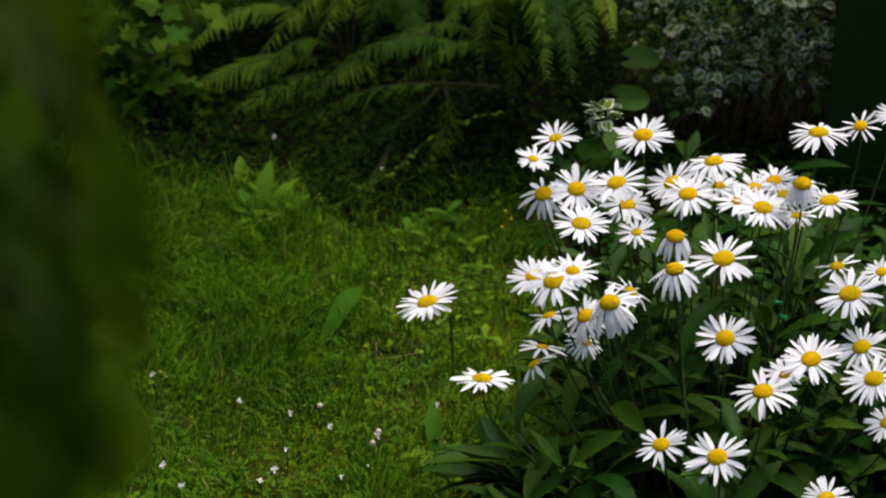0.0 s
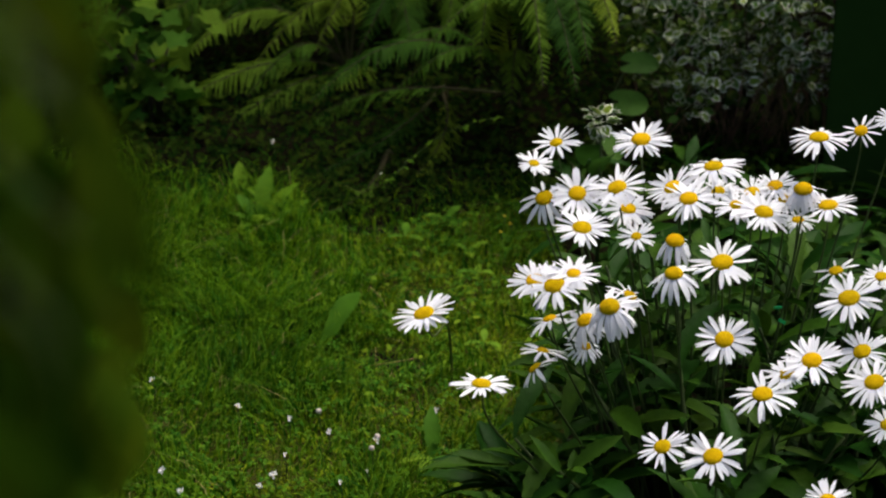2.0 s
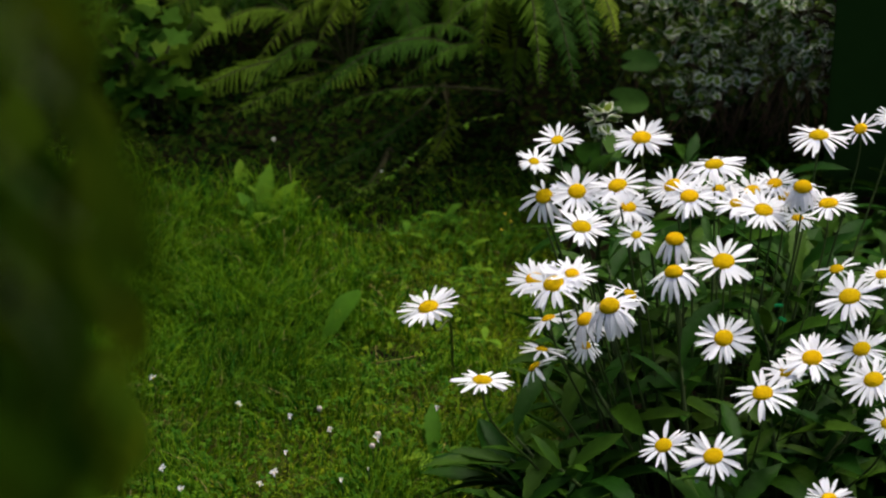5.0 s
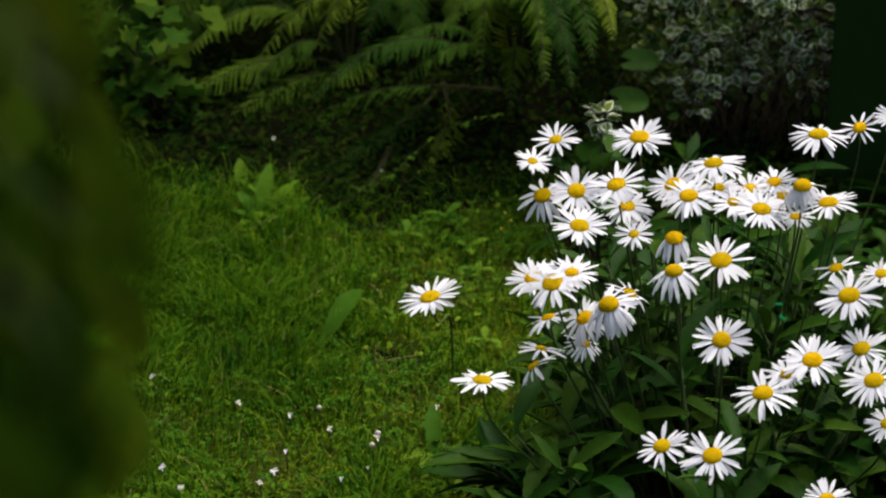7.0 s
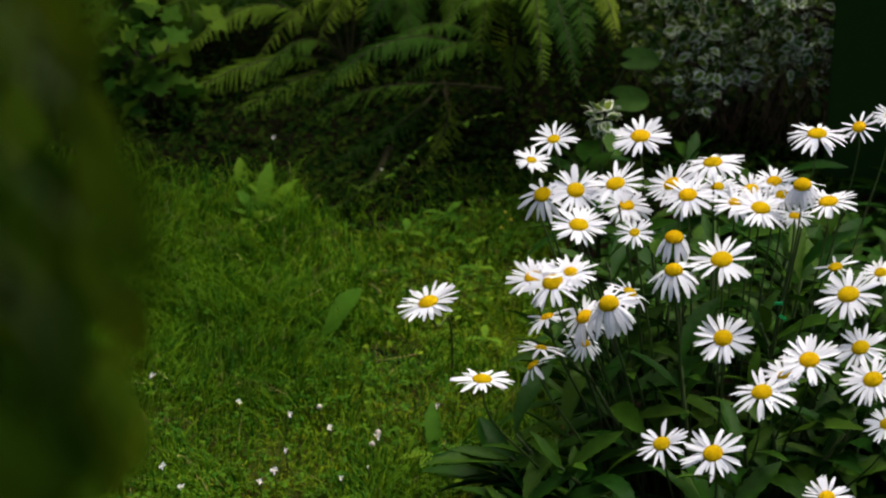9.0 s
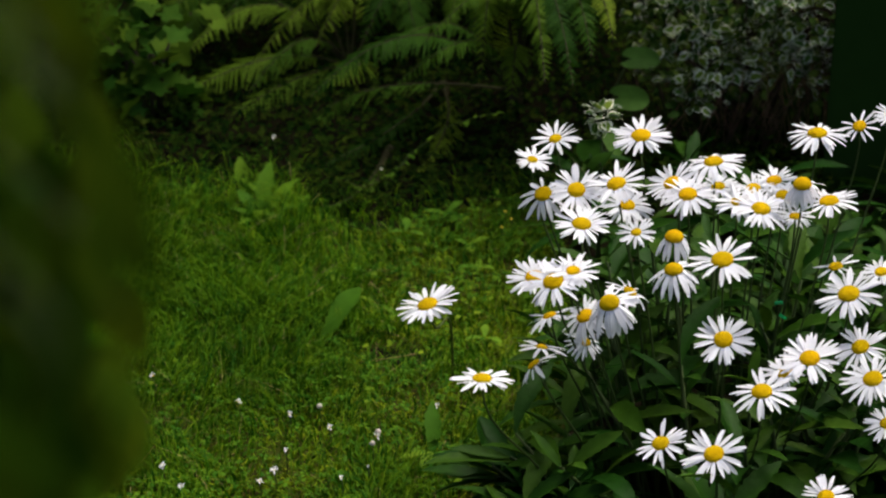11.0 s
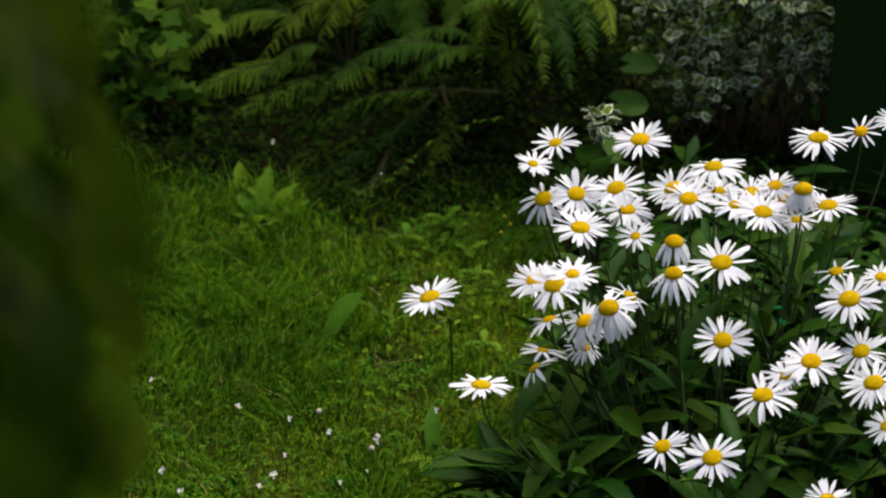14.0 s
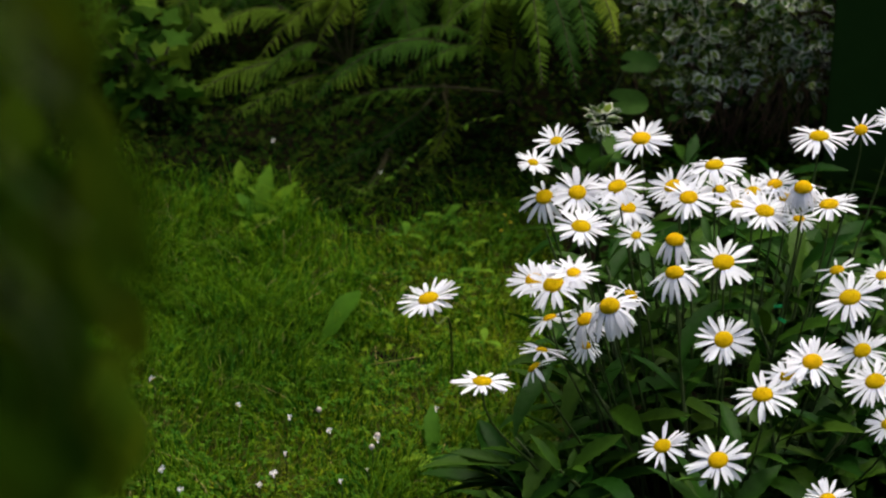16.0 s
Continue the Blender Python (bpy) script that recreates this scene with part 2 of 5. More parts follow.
def outer_lawn(x, y):
    """The rest of the garden's grass."""
    inner = -1.2 < x < 0.6 and y > 2.15
    planted = x > 0.2 and y > 1.95 and x < 1.65
    return (0.0 if inner or planted or y > 3.5 else 1.0), 1.0


scatter_blades("outer_grass", 30000, GRASS, "uncut green lawn grass further off", outer_lawn, 0.07, 0.004, 0.7, 15, (-3.5, 3.5, -2.0, 3.5))


def make_clover():
    """Three-part leaves on the lawn, in patches."""
    g = np.random.default_rng(12)
    verts, faces = [], []
    made = 0
    while made < 5000:
        x, y = g.uniform(-1.1, 0.6), g.uniform(2.2, 4.0)
        if off_lawn(x, y) or bare_patch(x, y) or g.random() > patch(x, y, 5, 11) ** 3 * 2.2 * (1 - 0.7 * long_grass(x, y)):
            continue
        made += 1
        z = ground_height(x, y) + g.uniform(0.008, 0.03)
        s = g.uniform(0.0028, 0.0068)
        turn, tx, ty = g.uniform(0, 6.28), g.uniform(-0.5, 0.5), g.uniform(-0.6, 0.3)
        for j in range(3):
            a = turn + j * 2.094
            k = len(verts)
            for r, da in ((0.1, 0), (0.8, -0.55), (1.45, -0.33), (1.5, 0.33), (0.8, 0.55)):
                px, py = s * r * math.cos(a + da), s * r * math.sin(a + da)
                verts.append((x + px, y + py, z + px * tx + py * ty + 0.15 * r * s * (1 if abs(da) > 0.5 else -0.3)))
            faces.append((k, k + 1, k + 2, k + 3, k + 4))
    tagged(new("clover", mesh_from("clover", verts, faces, [CLOVER])), "low clover leaves spread through lawn", "clover", kind="stuff")


make_clover()


def make_seedlings():
    """Little oval leaves of mixed weeds in the mossy middle of the lawn."""
    g = np.random.default_rng(23)
    verts, faces = [], []
    for i in range(420):
        x, y = 0.02 + 0.17 * g.normal(), 2.98 + 0.24 * g.normal()
        if off_lawn(x, y):
            continue
        p = Vector((x, y, ground_height(x, y) + g.uniform(0.01, 0.028)))
        n = Vector((g.normal() * .35, g.normal() * .35 - .15, 1)).normalized()
        a = n.orthogonal().normalized()
        a.rotate(Matrix.Rotation(g.uniform(0, 6.28), 3, n))
        c = n.cross(a)
        s = g.uniform(0.003, 0.0085)
        k = len(verts)
        verts += [p - a * s, p - a * s * .3 - c * s * .45 + n * s * .1, p + a * s * .5 - c * s * .4 + n * s * .1, p + a * s, p + a * s * .5 + c * s * .4 + n * s * .1, p - a * s * .3 + c * s * .45 + n * s * .1]
        faces.append((k, k + 1, k + 2, k + 3, k + 4, k + 5))
    tagged(new("seedlings", mesh_from("seedlings", verts, faces, [SEEDLING])), "small yellow-green weed seedlings in mossy turf", "weeds", kind="stuff")


SEEDLING = material("seedling_leaf", (0.12, 0.22, 0.010), (0.08, 0.16, 0.007), 0.7, 60, 0.25, 0.4, True, spec=0.05)
make_seedlings()


def scatter_leaves(name, count, mat, label, category, seed, size, z_top):
    """Small creeping leaves over the back bed."""
    g = np.random.default_rng(seed)
    verts, faces = [], []
    for i in range(count):
        x, y = g.uniform(-1.3, 0.74), 3.34 + 1.2 * g.random() ** 1.2
        if y < edge_of_lawn(x) - 0.05 * g.random():
            continue
        p = Vector((x, y, ground_height(x, y) + 0.004 + z_top * g.random() ** 2))
        n = Vector((g.normal() * .5, g.normal() * .5 - .2, 1)).normalized()
        a = n.orthogonal().normalized()
        a.rotate(Matrix.Rotation(g.uniform(0, 6.28), 3, n))
        c = n.cross(a)
        s = size * g.uniform(0.5, 1.3)
        k = len(verts)
        verts += [p - a * s, p - a * s * .2 - c * s * .55 + n * s * .15, p + a * s, p - a * s * .2 + c * s * .55 + n * s * .15]
        faces += [(k, k + 1, k + 2), (k, k + 2, k + 3)]
    tagged(new(name, mesh_from(name, verts, faces, [mat], smooth=False)), label, category, kind="stuff")


# a carpet of darkened weeds gives the bed its shaded murk
scatter_leaves("creeping_weeds", 30000, SHADE_CREEPER, "low creeping weeds, leaves coloured near-black for the shade", "weeds", 42, 0.0085, 0.05)


# ---- hedge added to close the corner and shade the bed, and the bin ----
def make_shade_hedge():
    g = np.random.default_rng(3)
    verts, faces = [], []
    for side in range(24000):
        x, z = g.uniform(-2.8, 2.8), 3.0 * g.random() ** 1.6
        y = 4.75 + 0.25 * g.random() + 0.12 * math.sin(x * 4) - 0.1 * math.sin(z * 6)
        s = g.uniform(0.012, 0.03)
        n = Vector((g.normal() * .7, -1, g.normal() * .7 + .6)).normalized()
        a = n.orthogonal().normalized()
        a.rotate(Matrix.Rotation(g.uniform(0, 6.28), 3, n))
        b = n.cross(a)
        p = Vector((x, y, z))
        k = len(verts)
        verts += [p - a * s, p - b * s * .5 + n * s * .1, p + a * s, p + b * s * .5 + n * s * .1]
        faces += [(k, k + 1, k + 2), (k, k + 2, k + 3)]
    k = len(verts)
    verts += [(-8, 5.1, -0.1), (8, 5.1, -0.1), (8, 5.1, 3.0), (-8, 5.1, 3.0), (-8, 5.9, -0.1), (8, 5.9, -0.1), (8, 5.9, 3.0), (-8, 5.9, 3.0)]
    faces += [(k, k + 1, k + 2, k + 3), (k + 4, k + 7, k + 6, k + 5), (k + 3, k + 2, k + 6, k + 7), (k, k + 3, k + 7, k + 4), (k + 1, k + 5, k + 6, k + 2)]
    tagged(new("hedge_backdrop", mesh_from("hedge_backdrop", verts, faces, [HEDGE], smooth=False)), "dense dark hedge added to close and shade the garden", "hedge", kind="structure")


make_shade_hedge()


def box(x0, x1, y0, y1, z0, z1, bevel=0.003):
    bm = bmesh.new()
    bmesh.ops.create_cube(bm, size=1)
    for v in bm.verts:
        v.co = ((x0 + x1) / 2 + v.co.x * (x1 - x0), (y0 + y1) / 2 + v.co.y * (y1 - y0), (z0 + z1) / 2 + v.co.z * (z1 - z0))
    bmesh.ops.bevel(bm, geom=list(bm.edges), offset=bevel, segments=2, affect="EDGES")
    me = bpy.data.meshes.new("box")
    bm.to_mesh(me)
    bm.free()
    return me


def with_material(me, mat):
    me.materials.append(mat)
    return me


def make_bin():
    bin_ = thing("compost_bin", pose(0.716, 3.5, 0, 0, 0, -16), "dark green compost bin with plain painted panels", "compost bin")
    for x, y in ((0, -0.012), (0.80, -0.012), (0, 0.80), (0.80, 0.80)):
        part("corner_post", with_material(box(x, x + 0.03, y, y + 0.04, -0.05, 0.40), PAINT), bin_)
    part("front_panel", with_material(box(-0.022, 0.852, -0.030, -0.014, -0.03, 0.398), PAINT), bin_)
    part("back_panel", with_material(box(-0.004, 0.834, 0.842, 0.858, -0.03, 0.398), PAINT), bin_)
    for x in (-0.020, 0.834):
        part("side_panel", with_material(box(x, x + 0.016, -0.014, 0.842, -0.03, 0.398), PAINT), bin_)
    part("lid", with_material(box(-0.03, 0.86, -0.04, 0.87, 0.402, 0.42), PAINT), bin_)


make_bin()


# ---- ferns ----
def frond_mesh(foot, top, tip, width, rng, hang=0.15):
    """A fern frond that rises from foot, arches over near top and hangs to tip, with paired, toothed leaflets."""
    n = 18
    roll = rng.uniform(-0.6, 0.6)
    a, c, e = Vector(foot), Vector(top), Vector(tip)
    pts = [a * (1 - i / n) ** 2 + c * 2 * (i / n) * (1 - i / n) + e * (i / n) ** 2 for i in range(n + 1)]
    v, f = tube(pts, [0.0032 * (1 - 0.8 * i / n) for i in range(n + 1)], 5)
    verts, faces, index = list(v), list(f), [1] * len(f)
    length = sum((pts[i + 1] - pts[i]).length for i in range(n))
    count = max(18, int(length / 0.0130))
    for j in range(count):
        t = 0.2 + 0.8 * j / count
        k = min(n - 1, int(t * n))
        pos = pts[k].lerp(pts[k + 1], t * n - k)
        d = (pts[k + 1] - pts[k]).normalized()
        side = d.cross(Vector((0, 0, 1))).normalized()
        side.rotate(Matrix.Rotation(roll * t, 3, d))
        up = side.cross(d)
        w = width * min(1, (t - 0.1) * 2.6) * ((1 - t) / 0.8) ** 0.75 * rng.uniform(0.9, 1.08) + 0.005
        for s in (-1, 1):
            out = (side * s + d * (0.65 + 0.4 * t) + up * rng.uniform(-hang - 0.25, -hang + 0.1)).normalized()
            nrm = (up - out * up.dot(out)).normalized()
            nrm.rotate(Matrix.Rotation(rng.gauss(0, 0.45), 3, out))
            along = out.cross(nrm)
            lobes = max(4, int(w / 0.0058))
            bw = min(0.0044, w * 0.2)
            sag = -0.3 * w * rng.uniform(0.4, 1.3)
            for q in range(lobes):
                u0, u1 = q / lobes, (q + 1) / lobes
                h = bw * (1 - 0.88 * u0) ** 0.8
                b0, b1 = pos + out * w * u0 + nrm * sag * u0 ** 2, pos + out * w * u1 + nrm * sag * u1 ** 2
                for x in (-1, 1):
                    c0 = len(verts)
                    verts += [b0, b1, b1 * 1.1 - b0 * 0.1 + along * x * h, b0 * 0.7 + b1 * 0.3 + along * x * h * 0.9]
                    faces.append((c0, c0 + 1, c0 + 2, c0 + 3) if x > 0 else (c0, c0 + 3, c0 + 2, c0 + 1))
                    index.append(0)
    return mesh_from("frond", verts, faces, [FERN, FERN_STALK], index, False)


moving_fronds = []
fern_rng = random.Random(8)


def fern(x, y, label, *fronds):
    """fronds: a point half-way along it, its tip, leaflet length"""
    z = ground_height(x, y)
    base = Vector((x, y, z))
    plant = thing("fern", pose(x, y, z), label, "fern", "ferns in the back bed")
    v, f = tube([(0, 0, -0.03), (0, 0, 0.015), (0.002, 0, 0.035)], [0.012, 0.014, 0.006], 8)
    part("crown", mesh_from("crown", v, f, [FERN_STALK]), plant)
    for middle, tip, width in fronds:
        t, m = Vector(tip) - base, Vector(middle) - base
        foot = Vector((t.x * 0.03, t.y * 0.03, 0.03))
        moving_fronds.append(part("frond", frond_mesh(foot, m * 2 - (foot + t) / 2, t, width, fern_rng), plant))
    return plant


fern(0.144, 3.8, "tall green fern with arching fronds in shade",
     ((-0.04, 3.62, 0.244), (-0.233, 3.45, 0.187), 0.072),
     ((-0.143, 3.84, 0.053), (-0.27, 3.7, 0.002), 0.085),
     ((0.12, 3.66, 0.322), (-0.028, 3.5, 0.275), 0.055),
     ((0.064, 3.68, 0.214), (-0.086, 3.56, 0.17), 0.075),
     ((0.101, 3.74, 0.327), (0.068, 3.58, 0.184), 0.080),
     ((0.177, 3.56, 0.362), (0.213, 3.16, 0.317), 0.089),
     ((0.153, 3.58, 0.356), (0.164, 3.2, 0.309), 0.081),
     ((0.208, 3.58, 0.366), (0.242, 3.2, 0.353), 0.089),
     ((0.24, 3.6, 0.36), (0.286, 3.25, 0.365), 0.081),
     ((0.151, 3.68, 0.346), (0.18, 3.5, 0.198), 0.075),
     ((0.235, 3.7, 0.35), (0.305, 3.54, 0.258), 0.070),
     ((0.131, 3.79, 0.187), (0.115, 3.72, 0.441), 0.080),
     ((0.017, 3.76, 0.22), (-0.128, 3.6, 0.193), 0.075),
     ((0.14, 3.74, 0.182), (0.126, 3.6, 0.11), 0.060),
     ((0.188, 3.8, 0.341), (0.275, 3.62, 0.246), 0.080))
fern(-0.185, 3.98, "broad green fern with drooping feathery fronds",
     ((-0.345, 4.0, 0.177), (-0.503, 3.82, 0.131), 0.100),
     ((-0.35, 3.88, 0.103), (-0.53, 3.74, 0.056), 0.080),
     ((-0.295, 3.88, 0.062), (-0.406, 3.74, 0.039), 0.070),
     ((-0.232, 4.02, 0.192), (-0.366, 3.88, 0.103), 0.095),
     ((-0.185, 4.0, 0.21), (-0.248, 3.86, 0.134), 0.095),
     ((-0.107, 4.02, 0.215), (-0.159, 3.86, 0.146), 0.095),
     ((-0.275, 3.94, 0.124), (-0.378, 3.8, 0.063), 0.080),
     ((-0.406, 4.06, 0.202), (-0.54, 3.92, 0.178), 0.100),
     ((-0.305, 4.1, 0.214), (-0.431, 3.95, 0.167), 0.100),
     ((-0.161, 3.9, 0.09), (-0.233, 3.78, 0.088), 0.070))
fern(0.0, 3.86, "low shaded fern at the edge of the bed",
     ((-0.09, 3.66, 0.047), (-0.232, 3.52, 0.02), 0.050),
     ((0.006, 3.66, 0.047), (-0.056, 3.5, 0.017), 0.050))
fern(-0.1, 3.58, "small pale fern at the lawn edge",
     ((-0.126, 3.44, 0.026), (-0.167, 3.36, 0.068), 0.026), ((-0.145, 3.42, 0.023), (-0.204, 3.3, 0.043), 0.030),
     ((-0.116, 3.46, 0.023), (-0.094, 3.42, 0.062), 0.020))
fern(0.33, 4.45, "light green fern beside the variegated bush",
     ((0.26, 4.1, 0.262), (0.274, 3.85, 0.213), 0.100),
     ((0.341, 4.1, 0.25), (0.35, 3.85, 0.236), 0.090),
     ((0.202, 4.1, 0.273), (0.213, 3.8, 0.184), 0.100),
     ((0.135, 4.15, 0.246), (0.084, 3.85, 0.167), 0.100))
fern(-0.05, 4.55, "green fern deep in the bed",
     ((-0.052, 4.2, 0.195), (-0.106, 3.95, 0.156), 0.100),
     ((0.019, 4.2, 0.195), (0.007, 3.95, 0.144), 0.100),
     ((-0.158, 4.2, 0.207), (-0.243, 4.0, 0.163), 0.100),
     ((0.066, 4.2, 0.195), (0.051, 3.9, 0.114), 0.100),
     ((-0.074, 4.1, 0.178), (-0.049, 3.9, 0.126), 0.090))
fern(-0.62, 4.4, "green fern deep in the bed",
     ((-0.543, 4.25, 0.167), (-0.551, 4.0, 0.139), 0.100),
     ((-0.604, 4.25, 0.154), (-0.654, 4.0, 0.139), 0.100),
     ((-0.459, 4.25, 0.179), (-0.46, 4.0, 0.151), 0.100),
     ((-0.517, 4.1, 0.129), (-0.559, 3.95, 0.096), 0.090))


# ---- shrub with lobed leaves ----
def lobed_leaf(size):
    """A hand-shaped leaf of five rounded lobes, cupped, along +x."""
    verts = [(0, 0, 0)]
    n = 30
    for i in range(n + 1):
        a = math.radians(-150 + 300 * i / n)
        r = size * (0.70 + 0.15 * math.cos(a * 5 * 0.96) + 0.12 * math.cos(a)) * (1 if i % 2 else 0.94)
        x, y = r * math.cos(a) + size * 0.25, r * math.sin(a)
        verts.append((x, y, 0.12 * abs(y) - 0.18 * x * abs(x) / size))
    return mesh_from("leaf", verts, [(0, i, i + 1) for i in range(1, n + 1)], [LOBED])


LOBED_MESHES = [lobed_leaf(s) for s in (0.026, 0.034, 0.042)]


def lobed_shrub(x, y, count, spread, top, label, seed):
    g = random.Random(seed)
    plant = thing("shrub", pose(x, y, ground_height(x, y)), label, "shrub")
    for s in range(9):
        a = g.uniform(0, 6.28)
        r = spread * g.uniform(0.3, 0.9)
        tip = Vector((r * math.cos(a), r * math.sin(a), top * g.uniform(0.5, 1)))
        pts = [Vector((0.02 * math.cos(a), 0.02 * math.sin(a), -0.02)), tip * 0.5 + Vector((0, 0, top * 0.12)), tip]
        v, f = tube(pts, [0.005, 0.0035, 0.0015], 5)
        part("branch", mesh_from("branch", v, f, [WOOD]), plant)
        for j in range(count // 9):
            t = g.uniform(0.3, 1.0)
            p = pts[0].lerp(tip, t) + Vector((g.gauss(0, 0.05), g.gauss(0, 0.05), g.gauss(0, 0.035) + 0.03))
            p.z = max(0.02, p.z)
            way = Vector((g.gauss(0, 1), g.gauss(-0.5, 1), g.uniform(-0.7, 0.1)))
            part("leaf", g.choice(LOBED_MESHES), plant, Matrix.Translation(p) @ facing(way, g.gauss(0, 0.4)))


lobed_shrub(-0.565, 3.80, 63, 0.11, 0.19, "shrub with light green lobed leaves in shade", 4)
lobed_shrub(-0.70, 4.00, 135, 0.22, 0.34, "taller leafy shrub with lobed leaves", 6)


# ---- variegated evergreen bush ----
def rim_leaf(length, width):
    """A small oval leaf, green within, with a pale raised margin of its own faces."""
    verts, faces, index = [], [], []
    rings = 9
    for i in range(rings):
        t = i / (rings - 1)
        w = width / 2 * max(0.03, math.sin(math.pi * t ** 0.85))
        x, z = length * t, -0.25 * length * t * t
        for s in (-1.0, -0.7, 0.0, 0.7, 1.0):
            verts.append((x, s * w, z + 0.25 * abs(s) * w))
    for i in range(rings - 1):
        for s in range(4):
            k = i * 5 + s
            faces.append((k, k + 5, k + 6, k + 1))
            index.append(1 if s in (0, 3) or i in (0, rings - 2) else 0)
    return verts, faces, index


RIM_MESHES = []
for L, W in ((0.023, 0.016), (0.028, 0.019), (0.019, 0.014)):
    v, f, ix = rim_leaf(L, W)
    RIM_MESHES.append(mesh_from("leaf", v, f, [EUON, EUON_RIM], ix))


def bush_point(g, surface):
    """A place in the bush, near its front for surface leaves."""
    x = g.uniform(0.36, 0.70)
    z = g.uniform(0.145, 0.40) if surface else g.uniform(0.115, 0.42)
    front = 3.53 + 0.05 * math.sin(x * 23) + 0.05 * math.sin(z * 17 + x * 9) + 0.9 * max(0, 0.09 - z) + max(0, 0.44 - x) * 1.2 + 0.30 * z - 0.05 * min(1, max(0, (x - 0.54) / 0.06))
    return Vector((x, front + abs(g.gauss(0, 0.04 if surface else 0.07)), z))


def variegated_bush():
    g = random.Random(21)
    bush = thing("variegated_bush", pose(0.57, 3.80, ground_height(0.57, 3.80)), "dense evergreen bush, small white-edged green leaves", "bush")
    inv = bush.matrix_basis.inverted()
    for i in range(26):
        tip = inv @ bush_point(g, False)
        a = Vector((g.gauss(0, 0.04), g.gauss(0, 0.03), -0.03))
        v, f = tube([a, a.lerp(tip, 0.5) + Vector((0, 0, 0.05)), tip], [0.005, 0.003, 0.001], 5)
        part("branch", mesh_from("branch", v, f, [WOOD]), bush)
    for i in range(70):
        x = g.uniform(0.40, 0.74)
        a = inv @ Vector((x, 3.60 + 0.08 * g.random(), 0.02))
        tip = a + Vector((g.gauss(0, 0.05), g.gauss(-0.01, 0.03), g.uniform(0.07, 0.19)))
        v, f = tube([a, a.lerp(tip, 0.5) + Vector((g.gauss(0, 0.012), 0, 0)), tip], [0.0016, 0.0013, 0.0007], 4)
        part("twig", mesh_from("twig", v, f, [TWIG]), bush)
    for i in range(300):
        p = inv @ bush_point(g, True)
        way = Vector((g.gauss(0, 1), g.gauss(-0.7, 0.6), g.gauss(-0.1, 0.6)))
        part("leaf", g.choice(RIM_MESHES), bush, Matrix.Translation(p) @ facing(way, g.gauss(0, 0.8)))
    # leaves behind the surface use the shade-darkened green, the second lot without rims
    for name, mats, count in (("inner_leaves", [EUON_SHADED, EUON_RIM], 520), ("shaded_leaves", [EUON_SHADED, EUON_SHADED], 1000)):
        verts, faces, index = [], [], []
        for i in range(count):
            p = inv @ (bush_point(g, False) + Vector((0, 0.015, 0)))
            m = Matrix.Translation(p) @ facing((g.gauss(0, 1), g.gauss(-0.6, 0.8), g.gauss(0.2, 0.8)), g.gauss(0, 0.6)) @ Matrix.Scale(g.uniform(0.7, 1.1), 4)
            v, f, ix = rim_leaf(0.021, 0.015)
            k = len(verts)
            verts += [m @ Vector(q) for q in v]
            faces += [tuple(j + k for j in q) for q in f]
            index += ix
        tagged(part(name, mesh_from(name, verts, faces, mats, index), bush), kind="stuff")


variegated_bush()


# ---- broad heart-shaped leaves between fern and bush ----
def heart_leaf(size):
    verts = [(0.12 * size, 0, 0)]
    n = 22
    for i in range(n + 1):
        a = math.radians(-165 + 330 * i / n)
        r = size * (0.52 + 0.1 * math.cos(2 * a) + 0.12 * max(0, math.cos(a)) ** 3)
        x, y = r * math.cos(a) + 0.3 * size, r * math.sin(a)
        verts.append((x, y, 0.2 * abs(y) - 0.25 * x * x / size))
    return mesh_from("leaf", verts, [(0, i, i + 1) for i in range(1, n + 1)], [ROUND_LEAF])


HEARTS = [heart_leaf(s) for s in (0.054, 0.05, 0.04)]


def bindweed(base, leaves, label):
    plant = thing("broadleaf_plant", pose(base[0], base[1], ground_height(*base)), label, "plant")
    inv = plant.matrix_basis.inverted()
    for p, way, roll, kind in leaves:
        q = inv @ Vector(p)
        v, f = tube([(0, 0, -0.01), q * 0.5 + Vector((0, 0.02, 0.03)), q], [0.0025, 0.002, 0.0012], 5)
        part("stalk", mesh_from("stalk", v, f, [STEM]), plant)
        part("leaf", HEARTS[kind], plant, Matrix.Translation(q) @ facing(way, roll))


bindweed((0.30, 3.62), [((0.344, 3.638, 0.192), (1, -0.25, 0.15), 0.75, 0),
                        ((0.309, 3.467, 0.181), (1, -0.3, 0.05), 1.0, 0),
                        ((0.249, 3.048, 0.228), (0.2, -0.6, 1), 0.2, 1),
                        ((0.237, 3.100, 0.221), (-0.1, -0.5, 1), 0.2, 1),
                        ((0.273, 3.162, 0.235), (0.3, -0.8, -0.4), 0.3, 2)],
         "shade plant with broad heart-shaped leaves")


def variegated_sprig(x, y, z, label):
    """A short upright sprig with a tuft of pale-edged leaves."""
    g = random.Random(9)
    s = thing("variegated_sprig", pose(x, y, ground_height(x, y)), label, "plant")
    v, f = tube([(0, 0, -0.02), (0.006, 0, z * 0.5), (0, 0, z)], [0.003, 0.0025, 0.0018], 6)
    part("stem", mesh_from("stem", v, f, [STEM]), s)
    for i in range(26):
        d = Vector((g.gauss(0, 1), g.gauss(-0.2, 1), g.gauss(0.3, 0.8))).normalized()
        p = Vector((0, 0, z - 0.012)) + Vector((d.x * 0.010, d.y * 0.010, d.z * 0.012))
        part("leaf", RIM_MESHES[i % 3], s, Matrix.Translation(p) @ facing(d + Vector((0, 0, 0.3)), g.gauss(0, 0.4)) @ Matrix.Diagonal((0.9, 1.2, 1.0, 1)))


